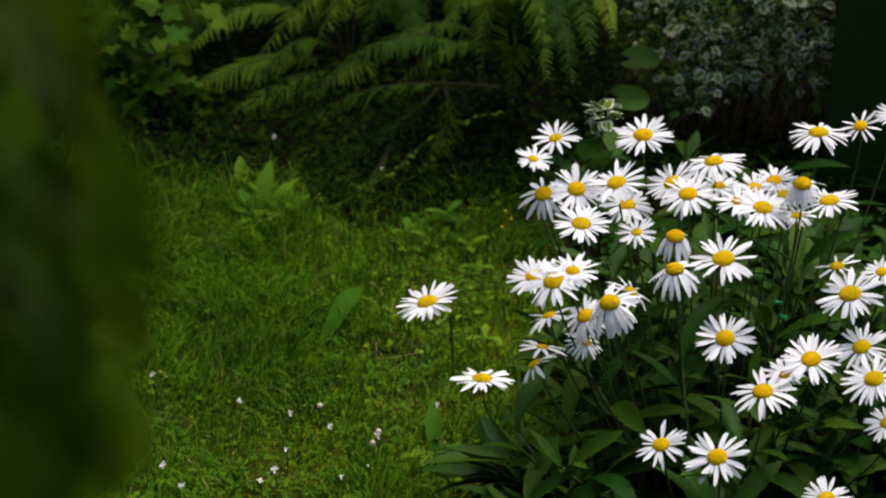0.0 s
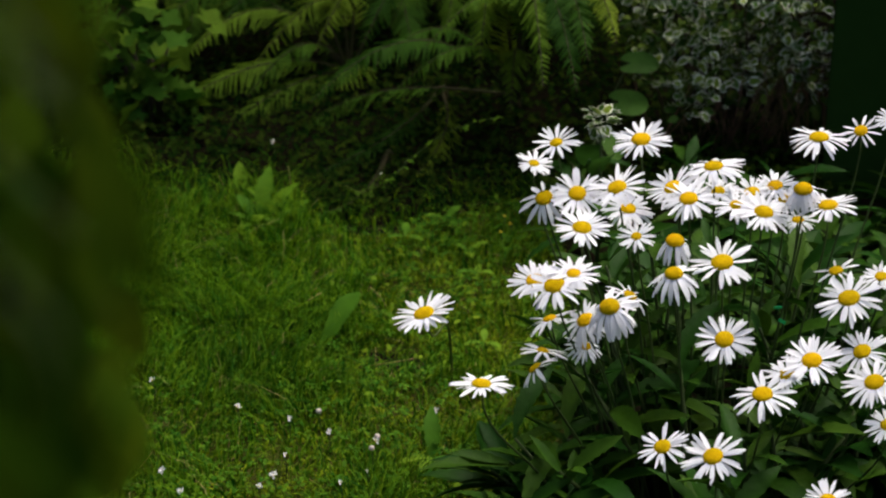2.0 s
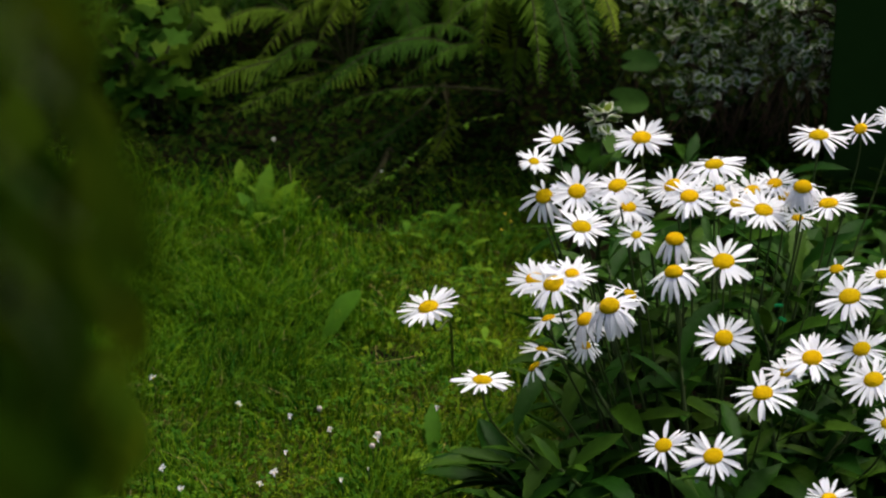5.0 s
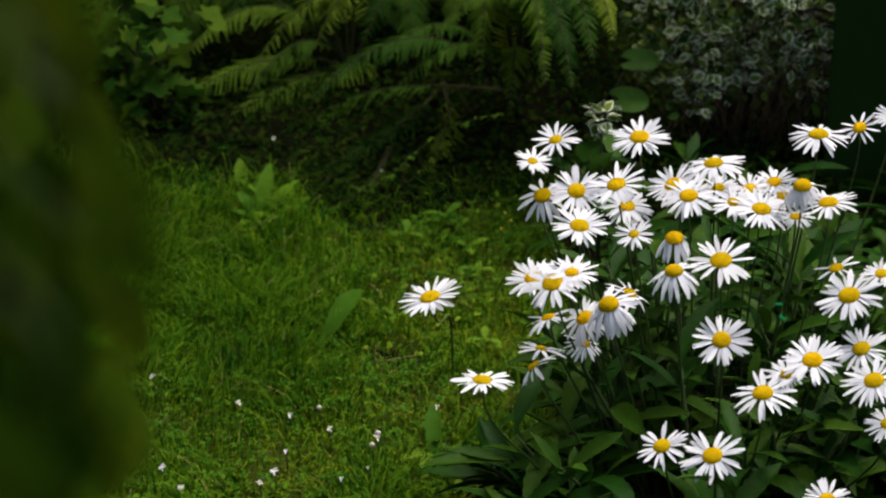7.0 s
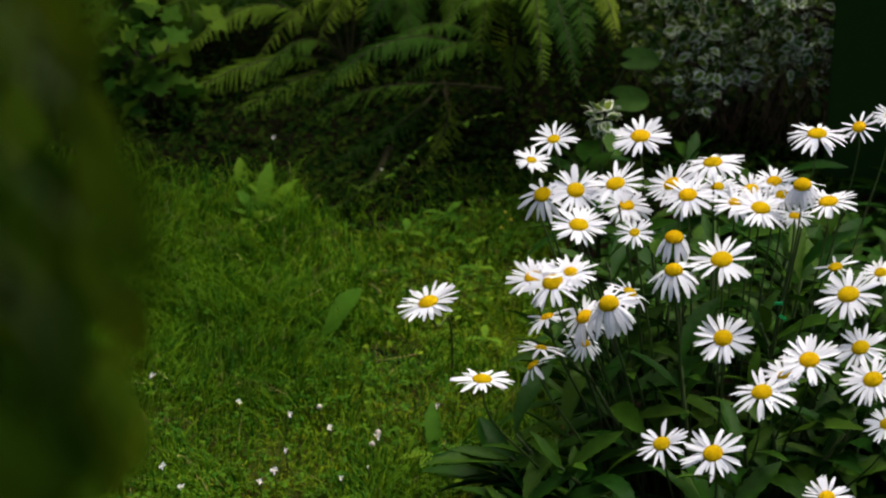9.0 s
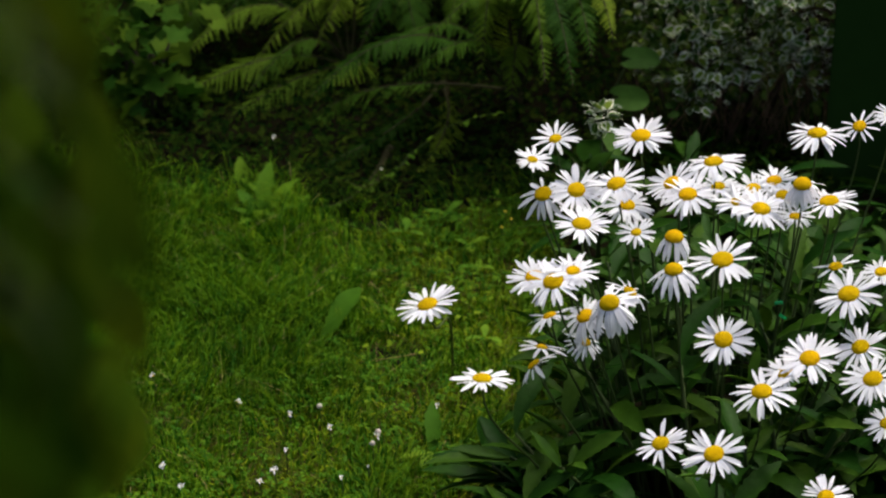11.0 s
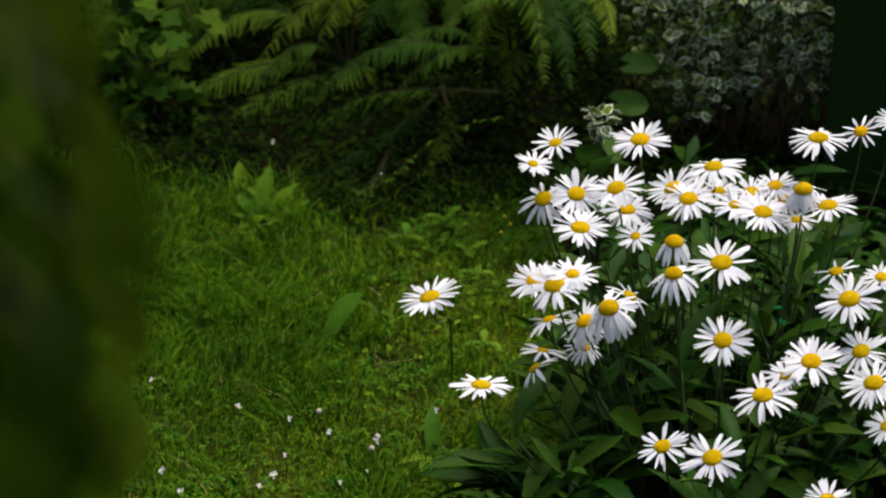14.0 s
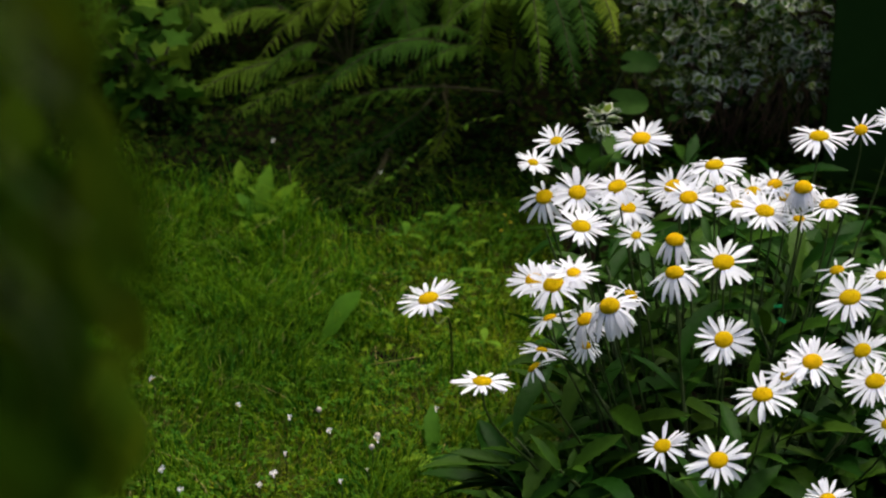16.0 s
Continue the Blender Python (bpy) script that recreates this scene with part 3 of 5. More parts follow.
variegated_sprig(0.251, 3.086, 0.309, "upright sprig of pale grey-green variegated leaves")


# ---- lawn weeds, tiny lawn flowers ----
WEED_MESHES = []
for L, W, nt, pk in ((0.075, 0.024, 0.0, 0.6), (0.055, 0.020, 0.0, 0.6), (0.085, 0.022, 0.12, 0.6), (0.082, 0.026, 0.03, 0.78)):
    v, f = blade(L, W, 12, 0.3, 0.5, pk, nt)
    WEED_MESHES.append(mesh_from("leaf", v, f, [WEED]))


def weed(x, y, leaves, label):
    """leaves: (compass, lift, mesh, size)"""
    plant = thing("weed", pose(x, y, ground_height(x, y) + 0.004), label, "weed", "broad-leaved weeds in the lawn")
    for turn, lift, kind, size in leaves:
        part("leaf", WEED_MESHES[kind], plant, pose(0, 0, 0.012 if lift < 40 else 0.0, 0, -lift * 0.8, turn) @ Matrix.Scale(size * 1.25, 4))


weed(-0.318, 3.319, [(135, 62, 1, 1.1), (-70, 50, 1, 1.0), (-10, 50, 2, 0.9), (-120, 40, 1, 1.0), (190, 55, 1, 0.9), (40, 62, 2, 1.0), (-85, 70, 1, 1.0), (80, 75, 2, 1.1), (-45, 35, 1, 0.9)], "bright green broad-leaved weed in tall grass")
weed(-0.283, 3.358, [(-100, 40, 1, 0.9), (20, 50, 1, 0.9), (-50, 45, 1, 0.9), (150, 55, 2, 0.8), (80, 60, 1, 0.9)], "low bright green weed rosette")
weed(-0.362, 3.464, [(100, 82, 1, 1.0), (-80, 50, 1, 0.7), (10, 50, 1, 0.7)], "bright green broad-leaved weed in tall grass")
weed(-0.189, 2.832, [(50, 66, 3, 1.2)], "single long plantain leaf in grass")
weed(-0.013, 2.505, [(92, 66, 2, .85), (190, 12, 1, .7), (-20, 14, 1, .7), (240, 8, 1, .6)], "upright dandelion leaf and rosette in lawn")
weed(0.057, 3.109, [(80, 40, 0, .4), (190, 25, 1, .5), (-30, 30, 1, .5)], "small weed rosette in mossy turf")
weed(-0.123, 3.098, [(60, 40, 1, .6), (170, 30, 1, .5), (-60, 30, 1, .5)], "small weed seedling in mossy turf")
weed(-0.062, 3.255, [(90, 35, 1, .6), (200, 25, 1, .5), (-40, 25, 1, .6)], "small weed seedling in mossy turf")
weed(0.044, 3.198, [(20, 35, 1, .6), (140, 25, 1, .5), (-80, 25, 1, .6)], "small weed seedling in mossy turf")
weed(0.006, 3.326, [(50, 35, 1, .7), (170, 25, 1, .6), (-60, 25, 1, .6)], "small weed seedling in mossy turf")
weed(0.066, 2.866, [(90, 35, 1, .5), (200, 25, 1, .5), (-40, 25, 1, .5)], "small weed rosette in mossy turf")
weed(-0.075, 2.944, [(10, 30, 1, .4), (130, 25, 1, .5), (-110, 25, 1, .4)], "small weed seedling in mossy turf")


def tiny_petal():
    v, f = blade(0.0050, 0.0030, 3, 0.2, 0.3, 0.5, blunt=True)
    return mesh_from("petal", v, f, [TINY_WHITE])


TINY = tiny_petal()


def dome(radius, height, mat, rings=5, sides=14, name="disc", under=0.3):
    verts, faces = [], []
    for i in range(rings):
        q = math.pi / 2 * i / (rings - 1) * 0.96
        for s in range(sides):
            a = 2 * math.pi * s / sides
            verts.append((radius * math.cos(q) * math.cos(a), radius * math.cos(q) * math.sin(a), height * math.sin(q)))
    for i in range(rings - 1):
        for s in range(sides):
            k, j = i * sides + s, i * sides + (s + 1) % sides
            faces.append((k, j, j + sides, k + sides))
    faces.append(tuple(range((rings - 1) * sides, rings * sides)))
    verts.append((0, 0, -radius * under))
    c = len(verts) - 1
    faces += [((s + 1) % sides, s, c) for s in range(sides)]
    return mesh_from(name, verts, faces, [mat])


TINY_DISC = dome(0.0018, 0.0014, YELLOW, 4, 8)
BLOSSOM = dome(0.0042, 0.005, PINKISH, 5, 10, "blossom", 0.8)
BUTTER = dome(0.0026, 0.002, YELLOW, 4, 8, "blossom")
v, f = tube([(0, 0, -0.01), (0.002, 0, 0.02), (0, 0, 0.04)], [0.0009, 0.0008, 0.0007], 5)
TINY_STEM = mesh_from("stem", v, f, [STEM])


def lawn_daisy(x, y, petals, tilt, turn, size, label="tiny white lawn daisy in grass"):
    d = thing("lawn_daisy", pose(x, y, ground_height(x, y)), label, "daisy", "tiny daisies in the lawn")
    part("stem", TINY_STEM, d)
    head = pose(0, 0, 0.04, 0, tilt * 1.6, turn) @ Matrix.Scale(size * 0.8, 4)
    part("disc", TINY_DISC, d, head)
    for i in range(petals):
        part("petal", TINY, d, head @ pose(0, 0, 0, 0, -14 - 22 * (i * 7 % 4), i * 360 / petals + 13 * (i * 5 % 3)) @ Matrix.Translation((0.0018, 0, 0)))


lawn_daisy(-0.425, 2.695, 9, 18, 200, 1.10)
lawn_daisy(-0.227, 2.423, 11, 24, -90, 1.20)
lawn_daisy(-0.158, 2.531, 10, 18, -60, 1.00)
lawn_daisy(-0.380, 2.440, 10, 33, -90, 1.10)
lawn_daisy(-0.348, 2.384, 11, 27, -120, 1.10)
lawn_daisy(-0.245, 2.394, 11, 12, 0, 1.00)
lawn_daisy(-0.216, 2.570, 9, 30, -60, 0.90)
lawn_daisy(-0.092, 2.508, 8, 36, -30, 1.20)
lawn_daisy(-0.136, 2.404, 8, 18, -90, 0.80)
lawn_daisy(-0.008, 2.599, 8, 24, -100, 1.00)
lawn_daisy(-0.292, 2.610, 10, 12, 0, 1.00)
lawn_daisy(-0.315, 3.613, 9, 18, -90, 0.90)
lawn_daisy(-0.110, 3.471, 8, 18, -90, 0.80)
lawn_daisy(-0.101, 2.431, 7, 18, -90, 0.50)
lawn_daisy(-0.215, 2.473, 8, 18, -90, 0.80)


def blossom(x, y, mesh, label, category):
    b = thing("lawn_blossom", pose(x, y, ground_height(x, y)), label, category)
    part("stem", TINY_STEM, b)
    part("blossom", mesh, b, pose(0, 0, 0.04, 20, 15, 0))


blossom(-0.175, 2.588, BLOSSOM, "faded pinkish clover blossom in lawn", "clover")
blossom(-0.090, 2.519, BLOSSOM, "pale clover blossom going over", "clover")
blossom(0.108, 3.290, BUTTER, "tiny yellow lawn flower", "flower")
blossom(0.117, 3.259, BUTTER, "tiny yellow lawn flower", "flower")
blossom(0.100, 3.224, BUTTER, "tiny yellow lawn flower", "flower")
blossom(-0.097, 2.488, BLOSSOM, "pale clover blossom going over", "clover")


def stalk(name, label, category, points, thick, mat, leaves=0):
    """A thin stem lying or standing in the lawn, with tiny leaves along it if asked."""
    base = Vector(points[0])
    s = thing(name, Matrix.Translation(base), label, category)
    pts = [Vector(p) - base for p in points]
    v, f = tube(pts, [thick * (1 - 0.5 * i / len(pts)) for i in range(len(pts))], 5)
    part("stem", mesh_from("stem", v, f, [mat]), s)
    g = random.Random(len(points))
    for i in range(leaves):
        t = g.uniform(0.1, 1.0) * (len(pts) - 1)
        k = min(len(pts) - 2, int(t))
        p = pts[k].lerp(pts[k + 1], t - k)
        part("leaf", WEED_MESHES[1], s, Matrix.Translation(p) @ facing((g.gauss(0, 1), g.gauss(-0.4, 1), g.uniform(-0.2, 0.5))) @ Matrix.Scale(g.uniform(0.15, 0.3), 4))


stalk("grass_stalk", "thin dry grass stalk rising from lawn", "grass", [(-0.267, 3.423, 0.000), (-0.270, 3.431, 0.035), (-0.273, 3.427, 0.075)], 0.0009, DRY, 0)
stalk("grass_stalk", "bent dry grass stalk in the lawn", "grass", [(-0.237, 3.380, 0.000), (-0.227, 3.362, 0.030), (-0.215, 3.364, 0.040)], 0.0009, DRY, 0)
stalk("grass_stalk", "dry straw blade lying over grass", "grass", [(-0.235, 2.944, 0.030), (-0.210, 2.949, 0.045), (-0.190, 2.968, 0.050)], 0.0011, DRY, 0)
stalk("grass_stalk", "dry straw stalk slanting from lawn", "grass", [(-0.427, 2.497, 0.000), (-0.409, 2.478, 0.030), (-0.396, 2.471, 0.050)], 0.0009, DRY, 0)
stalk("grass_stalk", "thin dry grass stalk rising from lawn", "grass", [(-0.269, 3.152, 0.000), (-0.263, 3.156, 0.040), (-0.264, 3.158, 0.070)], 0.0008, DRY, 0)
stalk("grass_stalk", "dry straw blade lying over grass", "grass", [(-0.123, 2.773, 0.020), (-0.071, 2.769, 0.030), (-0.037, 2.782, 0.030)], 0.0008, DRY, 0)
stalk("trailing_weed", "wispy trailing weed with tiny leaves in shade", "weed", [(-0.097, 3.484, 0.010), (-0.055, 3.479, 0.070), (0.006, 3.477, 0.120), (0.066, 3.456, 0.150), (0.104, 3.449, 0.160)], 0.0011, STEM, 26)
stalk("trailing_weed", "wispy trailing weed with tiny leaves in shade", "weed", [(-0.126, 3.448, 0.000), (-0.095, 3.445, 0.040), (-0.073, 3.474, 0.050), (-0.061, 3.503, 0.060)], 0.001, STEM, 16)


# ---- the daisy clump: leafy shoots ----
LEAF_MESHES = []
for L, W, bend, nt in ((0.14, 0.030, 0.6, .09), (0.165, 0.034, 0.9, .08), (0.10, 0.024, 0.5, .1), (0.15, 0.030, 1.2, .08), (0.07, 0.017, 0.4, .1)):
    v, f = blade(L, W, 16, 0.4, bend, 0.6, nt, wave=0.12, twist=0.4)
    LEAF_MESHES.append(mesh_from("leaf", v, f, [LEAF]))


def shoot(x, y, height, seed, outward=None):
    """outward: the compass to which a low shoot at the rim spreads its leaves"""
    g = random.Random(seed)
    s = thing("daisy_shoot", pose(x, y, ground_height(x, y)), "leafy dark green daisy shoot with lance-shaped leaves", "plant", "leafy shoots of the daisy clump")
    lean = Vector((g.gauss(0, 0.04) + (x - 0.46) * 0.25, g.gauss(-0.02, 0.04) + (y - 2.4) * 0.1, 0))
    pts = [Vector((0, 0, -0.02)), lean * 0.3 + Vector((0, 0, height * 0.5)), lean + Vector((0, 0, height))]
    v, f = tube(pts, [0.0035, 0.003, 0.002], 6)
    part("stem", mesh_from("stem", v, f, [STEM]), s)
    count = 13
    turn = g.uniform(0, 360)
    for i in range(count):
        t = 0.25 + 0.75 * i / (count - 1)
        p = pts[0].lerp(pts[1], t * 2) if t < 0.5 else pts[1].lerp(pts[2], t * 2 - 1)
        turn += 137.5 + g.gauss(0, 15)
        lift = 6 + 40 * t + g.gauss(0, 12)
        if outward is not None:
            turn, lift = outward + g.gauss(0, 38), 14 + g.gauss(0, 9)
        kind = g.choice((0, 1, 3)) if t < 0.75 else g.choice((2, 4, 0))
        part("leaf", LEAF_MESHES[kind], s, Matrix.Translation(p) @ pose(0, 0, 0, g.gauss(0, 14), -lift, turn) @ Matrix.Scale(g.uniform(0.65, 0.98), 4))


def make_shoots():
    g = random.Random(77)
    made = 0
    while made < 120:
        x, y = g.uniform(0.10, 0.86), g.uniform(1.98, 2.74)
        if ((x - 0.505) / 0.35) ** 2 + ((y - 2.34) / 0.38) ** 2 > 1:
            continue
        h = 0.05 + 0.19 * min(1, max(0, (x - 0.10) / 0.2)) + 0.16 * (y - 2.3) * (x > 0.2) - 0.14 * max(0, (2.24 - y) / 0.2) - 0.09 * min(1, max(0, (x - 0.38) / 0.2)) + g.uniform(-0.04, 0.03)
        shoot(x, y, max(0.05, h), made)
        made += 1


make_shoots()


def make_low_shoots():
    """Lower shoots in the strip behind the flowers."""
    g = random.Random(177)
    for i in range(46):
        x, y = g.uniform(0.22, 0.95), g.uniform(2.68, 3.3)
        shoot(x + 0.2 * max(0, y - 3.0), y, g.uniform(0.05, 0.13), 500 + i)


    # a low fringe over the lawn
    for i in range(44):
        shoot(g.uniform(0.16, 0.28), g.uniform(2.06, 2.38), g.uniform(0.04, 0.14), 700 + i, 188)


make_low_shoots()

# ---- the daisies ----
PETAL_MESHES = {}
for level in range(6):
    for j in range(3):
        v, f = blade(1.0, 0.17 + 0.025 * j, 7, 0.16, 0.06 + 0.3 * level + 0.06 * j, blunt=True, twist=0.2 * (j - 1))
        PETAL_MESHES[level, j] = mesh_from("petal", v, f, [PETAL])
DISC_MESH = dome(1.0, 0.5, DISC, 7, 20, "flower_head", 0.25)
DOMED_MESH = dome(1.0, 0.78, DISC, 7, 20, "flower_head", 0.25)
CUP_MESH = dome(1.0, -0.5, STEM, 5, 14, "calyx", -0.1)
count_daisies = 0


def daisy(head, foot, radius, tilt, turn, droop, petals, disc, label="white oxeye daisy with yellow centre on thin stem"):
    """A daisy from its foot on the ground; its head of that radius faces the way that tilt and turn give."""
    global count_daisies
    count_daisies += 1
    g = random.Random(count_daisies)
    z0 = ground_height(*foot)
    d = thing("daisy", pose(foot[0], foot[1], z0), label, "daisy", "daisies of the clump")
    h = Vector(head) - Vector((foot[0], foot[1], z0))
    face = pose(0, 0, 0, 0, 0, turn) @ pose(0, 0, 0, 0, tilt, 0)
    n = face.to_3x3() @ Vector((0, 0, 1))
    r = radius * disc * (1.34 if droop > 1 else 1.24)
    petals = round(petals * 1.25) if petals > 12 else petals
    neck = h - n * r * 0.4
    a, c = Vector((0, 0, -0.02)), Vector((0, 0, h.z * 0.6))
    low = neck - n * 0.05 - Vector((0, 0, 0.05))
    pts = []
    for i in range(11):
        t = i / 10
        pts.append(a * (1 - t) ** 3 + c * 3 * t * (1 - t) ** 2 + low * 3 * t * t * (1 - t) + neck * t ** 3)
    v, f = tube(pts, [0.0018 - 0.0006 * i / 10 for i in range(11)], 7)
    part("stem", mesh_from("stem", v, f, [STEM]), d)
    at = Matrix.Translation(h) @ face
    head_ob = part("flower_head", DOMED_MESH if droop > 0.6 else DISC_MESH, d, at @ Matrix.Scale(r, 4), "domed yellow flower centre")
    inside = Matrix.Scale(1 / r, 4) @ at.inverted()
    part("calyx", CUP_MESH, head_ob, inside @ at @ Matrix.Translation((0, 0, -0.001)) @ Matrix.Scale(r * 0.9, 4), "green calyx")
    for i in range(petals):
        turn_i = i * 360 / petals + g.gauss(0, 6)
        way = face.to_3x3() @ Vector((math.cos(radians(turn_i)), math.sin(radians(turn_i)), 0))
        hang = droop * (1.0 if way.z < 0.15 else 0.55) + g.gauss(0, 0.05)
        level = min(2, max(0, round(hang * 2.2)))
        length = (radius - r * 0.72) * (g.uniform(0.88, 1.1) if g.random() > 0.12 else g.uniform(0.6, 0.85)) * (1 + (0.3 * min(1, droop) if droop < 1 else 0.12))
        drop = min(50 if droop < 1 else 44, -10 + hang * 58) + g.gauss(0, 5)
        m = at @ pose(0, 0, (-0.0006 if i % 2 else 0.0004), 0, 0, turn_i) @ Matrix.Translation((r * 0.72, 0, 0)) @ pose(0, 0, 0, g.gauss(0, 12), drop, g.gauss(0, 4))
        part("petal", PETAL_MESHES[level, g.randrange(3)], head_ob, inside @ m @ Matrix.Diagonal((length, length * g.uniform(0.85, 1.1), length, 1)))
    return d


f1 = daisy((0.148, 2.545, 0.474), (0.228, 2.482), 0.0324, 21, -133, 0.08, 24, 0.22)
f2 = daisy((0.265, 2.565, 0.470), (0.301, 2.495), 0.0399, 15, -110, 0.08, 25, 0.27)
f3 = daisy((0.121, 2.589, 0.426), (0.212, 2.509), 0.0272, 16, -66, 0.08, 26, 0.22, "small young white oxeye daisy with pale centre")
f4 = daisy((0.132, 2.514, 0.408), (0.219, 2.463), 0.0360, 31, -119, 0.50, 14, 0.27)
f5 = daisy((0.173, 2.480, 0.429), (0.244, 2.442), 0.0355, 32, -101, 0.11, 28, 0.27)
f6 = daisy((0.223, 2.465, 0.444), (0.275, 2.433), 0.0381, 21, -136, 0.15, 24, 0.27)
f7 = daisy((0.299, 2.502, 0.429), (0.322, 2.456), 0.0358, 27, -153, 0.11, 25, 0.27)
f8 = daisy((0.315, 2.459, 0.431), (0.332, 2.429), 0.0366, 19, -116, 0.22, 26, 0.27)
f9 = daisy((0.356, 2.532, 0.446), (0.357, 2.474), 0.0389, 9, -157, 0.26, 27, 0.27)
f10 = daisy((0.175, 2.406, 0.413), (0.245, 2.396), 0.0375, 14, -83, 0.11, 28, 0.27)
f11 = daisy((0.247, 2.420, 0.395), (0.290, 2.405), 0.0259, 24, -117, 0.08, 24, 0.22, "small young white oxeye daisy in the clump")
f12 = daisy((0.292, 2.381, 0.406), (0.318, 2.381), 0.0331, 10, -111, 1.25, 25, 0.27, "white oxeye daisy with petals hanging straight down")
f13 = daisy((0.383, 2.473, 0.415), (0.374, 2.438), 0.0341, 14, -95, 0.11, 26, 0.22)
f14 = daisy((0.411, 2.451, 0.415), (0.392, 2.424), 0.0381, 14, -80, 0.15, 27, 0.27)
f15 = daisy((0.459, 2.446, 0.450), (0.422, 2.421), 0.0336, 12, -127, 1.10, 28, 0.27, "white oxeye daisy with drooping petals and domed centre")
f16 = daisy((0.493, 2.437, 0.431), (0.443, 2.415), 0.0385, 10, -162, 0.19, 24, 0.27)
f17 = daisy((0.490, 2.529, 0.488), (0.441, 2.473), 0.0393, 7, -129, 0.26, 25, 0.27)
f18 = daisy((0.551, 2.561, 0.485), (0.478, 2.492), 0.0275, 33, -126, 0.15, 11, 0.27)
f19 = daisy((0.350, 2.351, 0.390), (0.354, 2.362), 0.0424, 19, -118, 0.15, 18, 0.27)
f20 = daisy((0.287, 2.327, 0.386), (0.315, 2.347), 0.0353, 10, -141, 0.70, 28, 0.27, "white oxeye daisy with drooping lower petals")
f21 = daisy((0.136, 2.305, 0.381), (0.222, 2.355), 0.0403, 22, -127, 0.19, 24, 0.27)
f22 = daisy((0.16, 2.318, 0.389), (0.238, 2.381), 0.0341, 12, -96, 0.08, 25, 0.22)
f23 = daisy((0.116, 2.387, 0.348), (0.209, 2.384), 0.0348, 16, -111, 0.08, 26, 0.27)
f24 = daisy((0.204, 2.283, 0.362), (0.263, 2.320), 0.0389, 22, -130, 0.75, 27, 0.27, "white oxeye daisy with half-drooping petals")
f25 = daisy((-0.019, 2.284, 0.363), (0.015, 2.760), 0.0389, 17, -155, 0.08, 28, 0.27, "white oxeye daisy standing apart over the lawn")
f26 = daisy((0.047, 2.200, 0.302), (0.166, 2.268), 0.0368, 7, 75, 0.16, 20, 0.27, "low white oxeye daisy leaning out over lawn")
f27 = daisy((0.504, 2.315, 0.359), (0.449, 2.339), 0.0414, 22, -133, 0.19, 25, 0.27)
f28 = daisy((0.341, 2.238, 0.337), (0.348, 2.292), 0.0351, 35, -106, 0.11, 26, 0.27)
f29 = daisy((0.445, 2.227, 0.314), (0.413, 2.285), 0.0378, 22, -119, 0.11, 27, 0.27)
f30 = daisy((0.379, 2.167, 0.303), (0.372, 2.248), 0.0377, 16, -125, 0.26, 18, 0.27)
f31 = daisy((0.514, 2.269, 0.309), (0.456, 2.311), 0.0337, 29, -137, 0.19, 24, 0.27)
f32 = daisy((0.517, 2.200, 0.302), (0.457, 2.268), 0.0368, 26, -134, 0.22, 25, 0.27)
f33 = daisy((0.256, 2.123, 0.256), (0.296, 2.221), 0.0316, 26, -132, 0.15, 18, 0.27)
f34 = daisy((0.321, 2.108, 0.248), (0.336, 2.212), 0.0366, 27, -124, 0.15, 27, 0.27)
f35 = daisy((0.418, 2.238, 0.290), (0.396, 2.292), 0.0307, 28, -151, 0.11, 28, 0.27)
f36 = daisy((0.113, 2.278, 0.280), (0.207, 2.317), 0.0290, 42, 165, 0.50, 12, 0.25)
f37 = daisy((0.533, 2.177, 0.254), (0.468, 2.254), 0.0276, 23, -130, 0.15, 25, 0.27)
f38 = daisy((0.445, 2.071, 0.215), (0.413, 2.188), 0.0293, 20, -122, 0.11, 26, 0.27)
f39 = daisy((0.242, 2.508, 0.395), (0.287, 2.459), 0.0331, 14, -87, 0.22, 27, 0.27)
f40 = daisy((0.437, 2.530, 0.420), (0.408, 2.473), 0.0304, 17, -125, 0.15, 28, 0.27)
f41 = daisy((0.447, 2.504, 0.411), (0.414, 2.457), 0.0273, 24, -116, 0.40, 24, 0.27)
f42 = daisy((0.460, 2.474, 0.394), (0.422, 2.439), 0.0242, 8, -129, 0.22, 25, 0.27)
f43 = daisy((0.501, 2.392, 0.360), (0.448, 2.388), 0.0279, 15, -157, 0.22, 9, 0.27)
f44 = daisy((0.563, 2.407, 0.345), (0.486, 2.397), 0.0267, 17, -132, 0.15, 27, 0.27)
f45 = daisy((0.366, 2.546, 0.405), (0.364, 2.483), 0.0277, 16, -123, 0.15, 28, 0.27)
f46 = daisy((0.134, 2.348, 0.312), (0.220, 2.360), 0.0340, 22, 150, 0.30, 14, 0.22)
f47 = daisy((0.178, 2.330, 0.321), (0.247, 2.349), 0.0336, 30, -149, 0.40, 25, 0.27)
f48 = daisy((0.239, 2.379, 0.331), (0.285, 2.379), 0.0310, 25, -22, 0.40, 10, 0.24)
f49 = daisy((0.123, 2.305, 0.290), (0.213, 2.333), 0.0320, 12, 60, 0.22, 14, 0.20)
f50 = daisy((0.180, 2.334, 0.282), (0.248, 2.351), 0.0260, 18, -60, 0.50, 14, 0.22)
f51 = daisy((0.601, 2.595, 0.488), (0.510, 2.514), 0.0263, 16, -119, 0.15, 24, 0.27)
f52 = daisy((0.409, 2.517, 0.415), (0.391, 2.465), 0.0303, 17, -124, 0.15, 25, 0.27)


# ---- out-of-focus shrub close to the camera ----
NEAR_MESHES = []
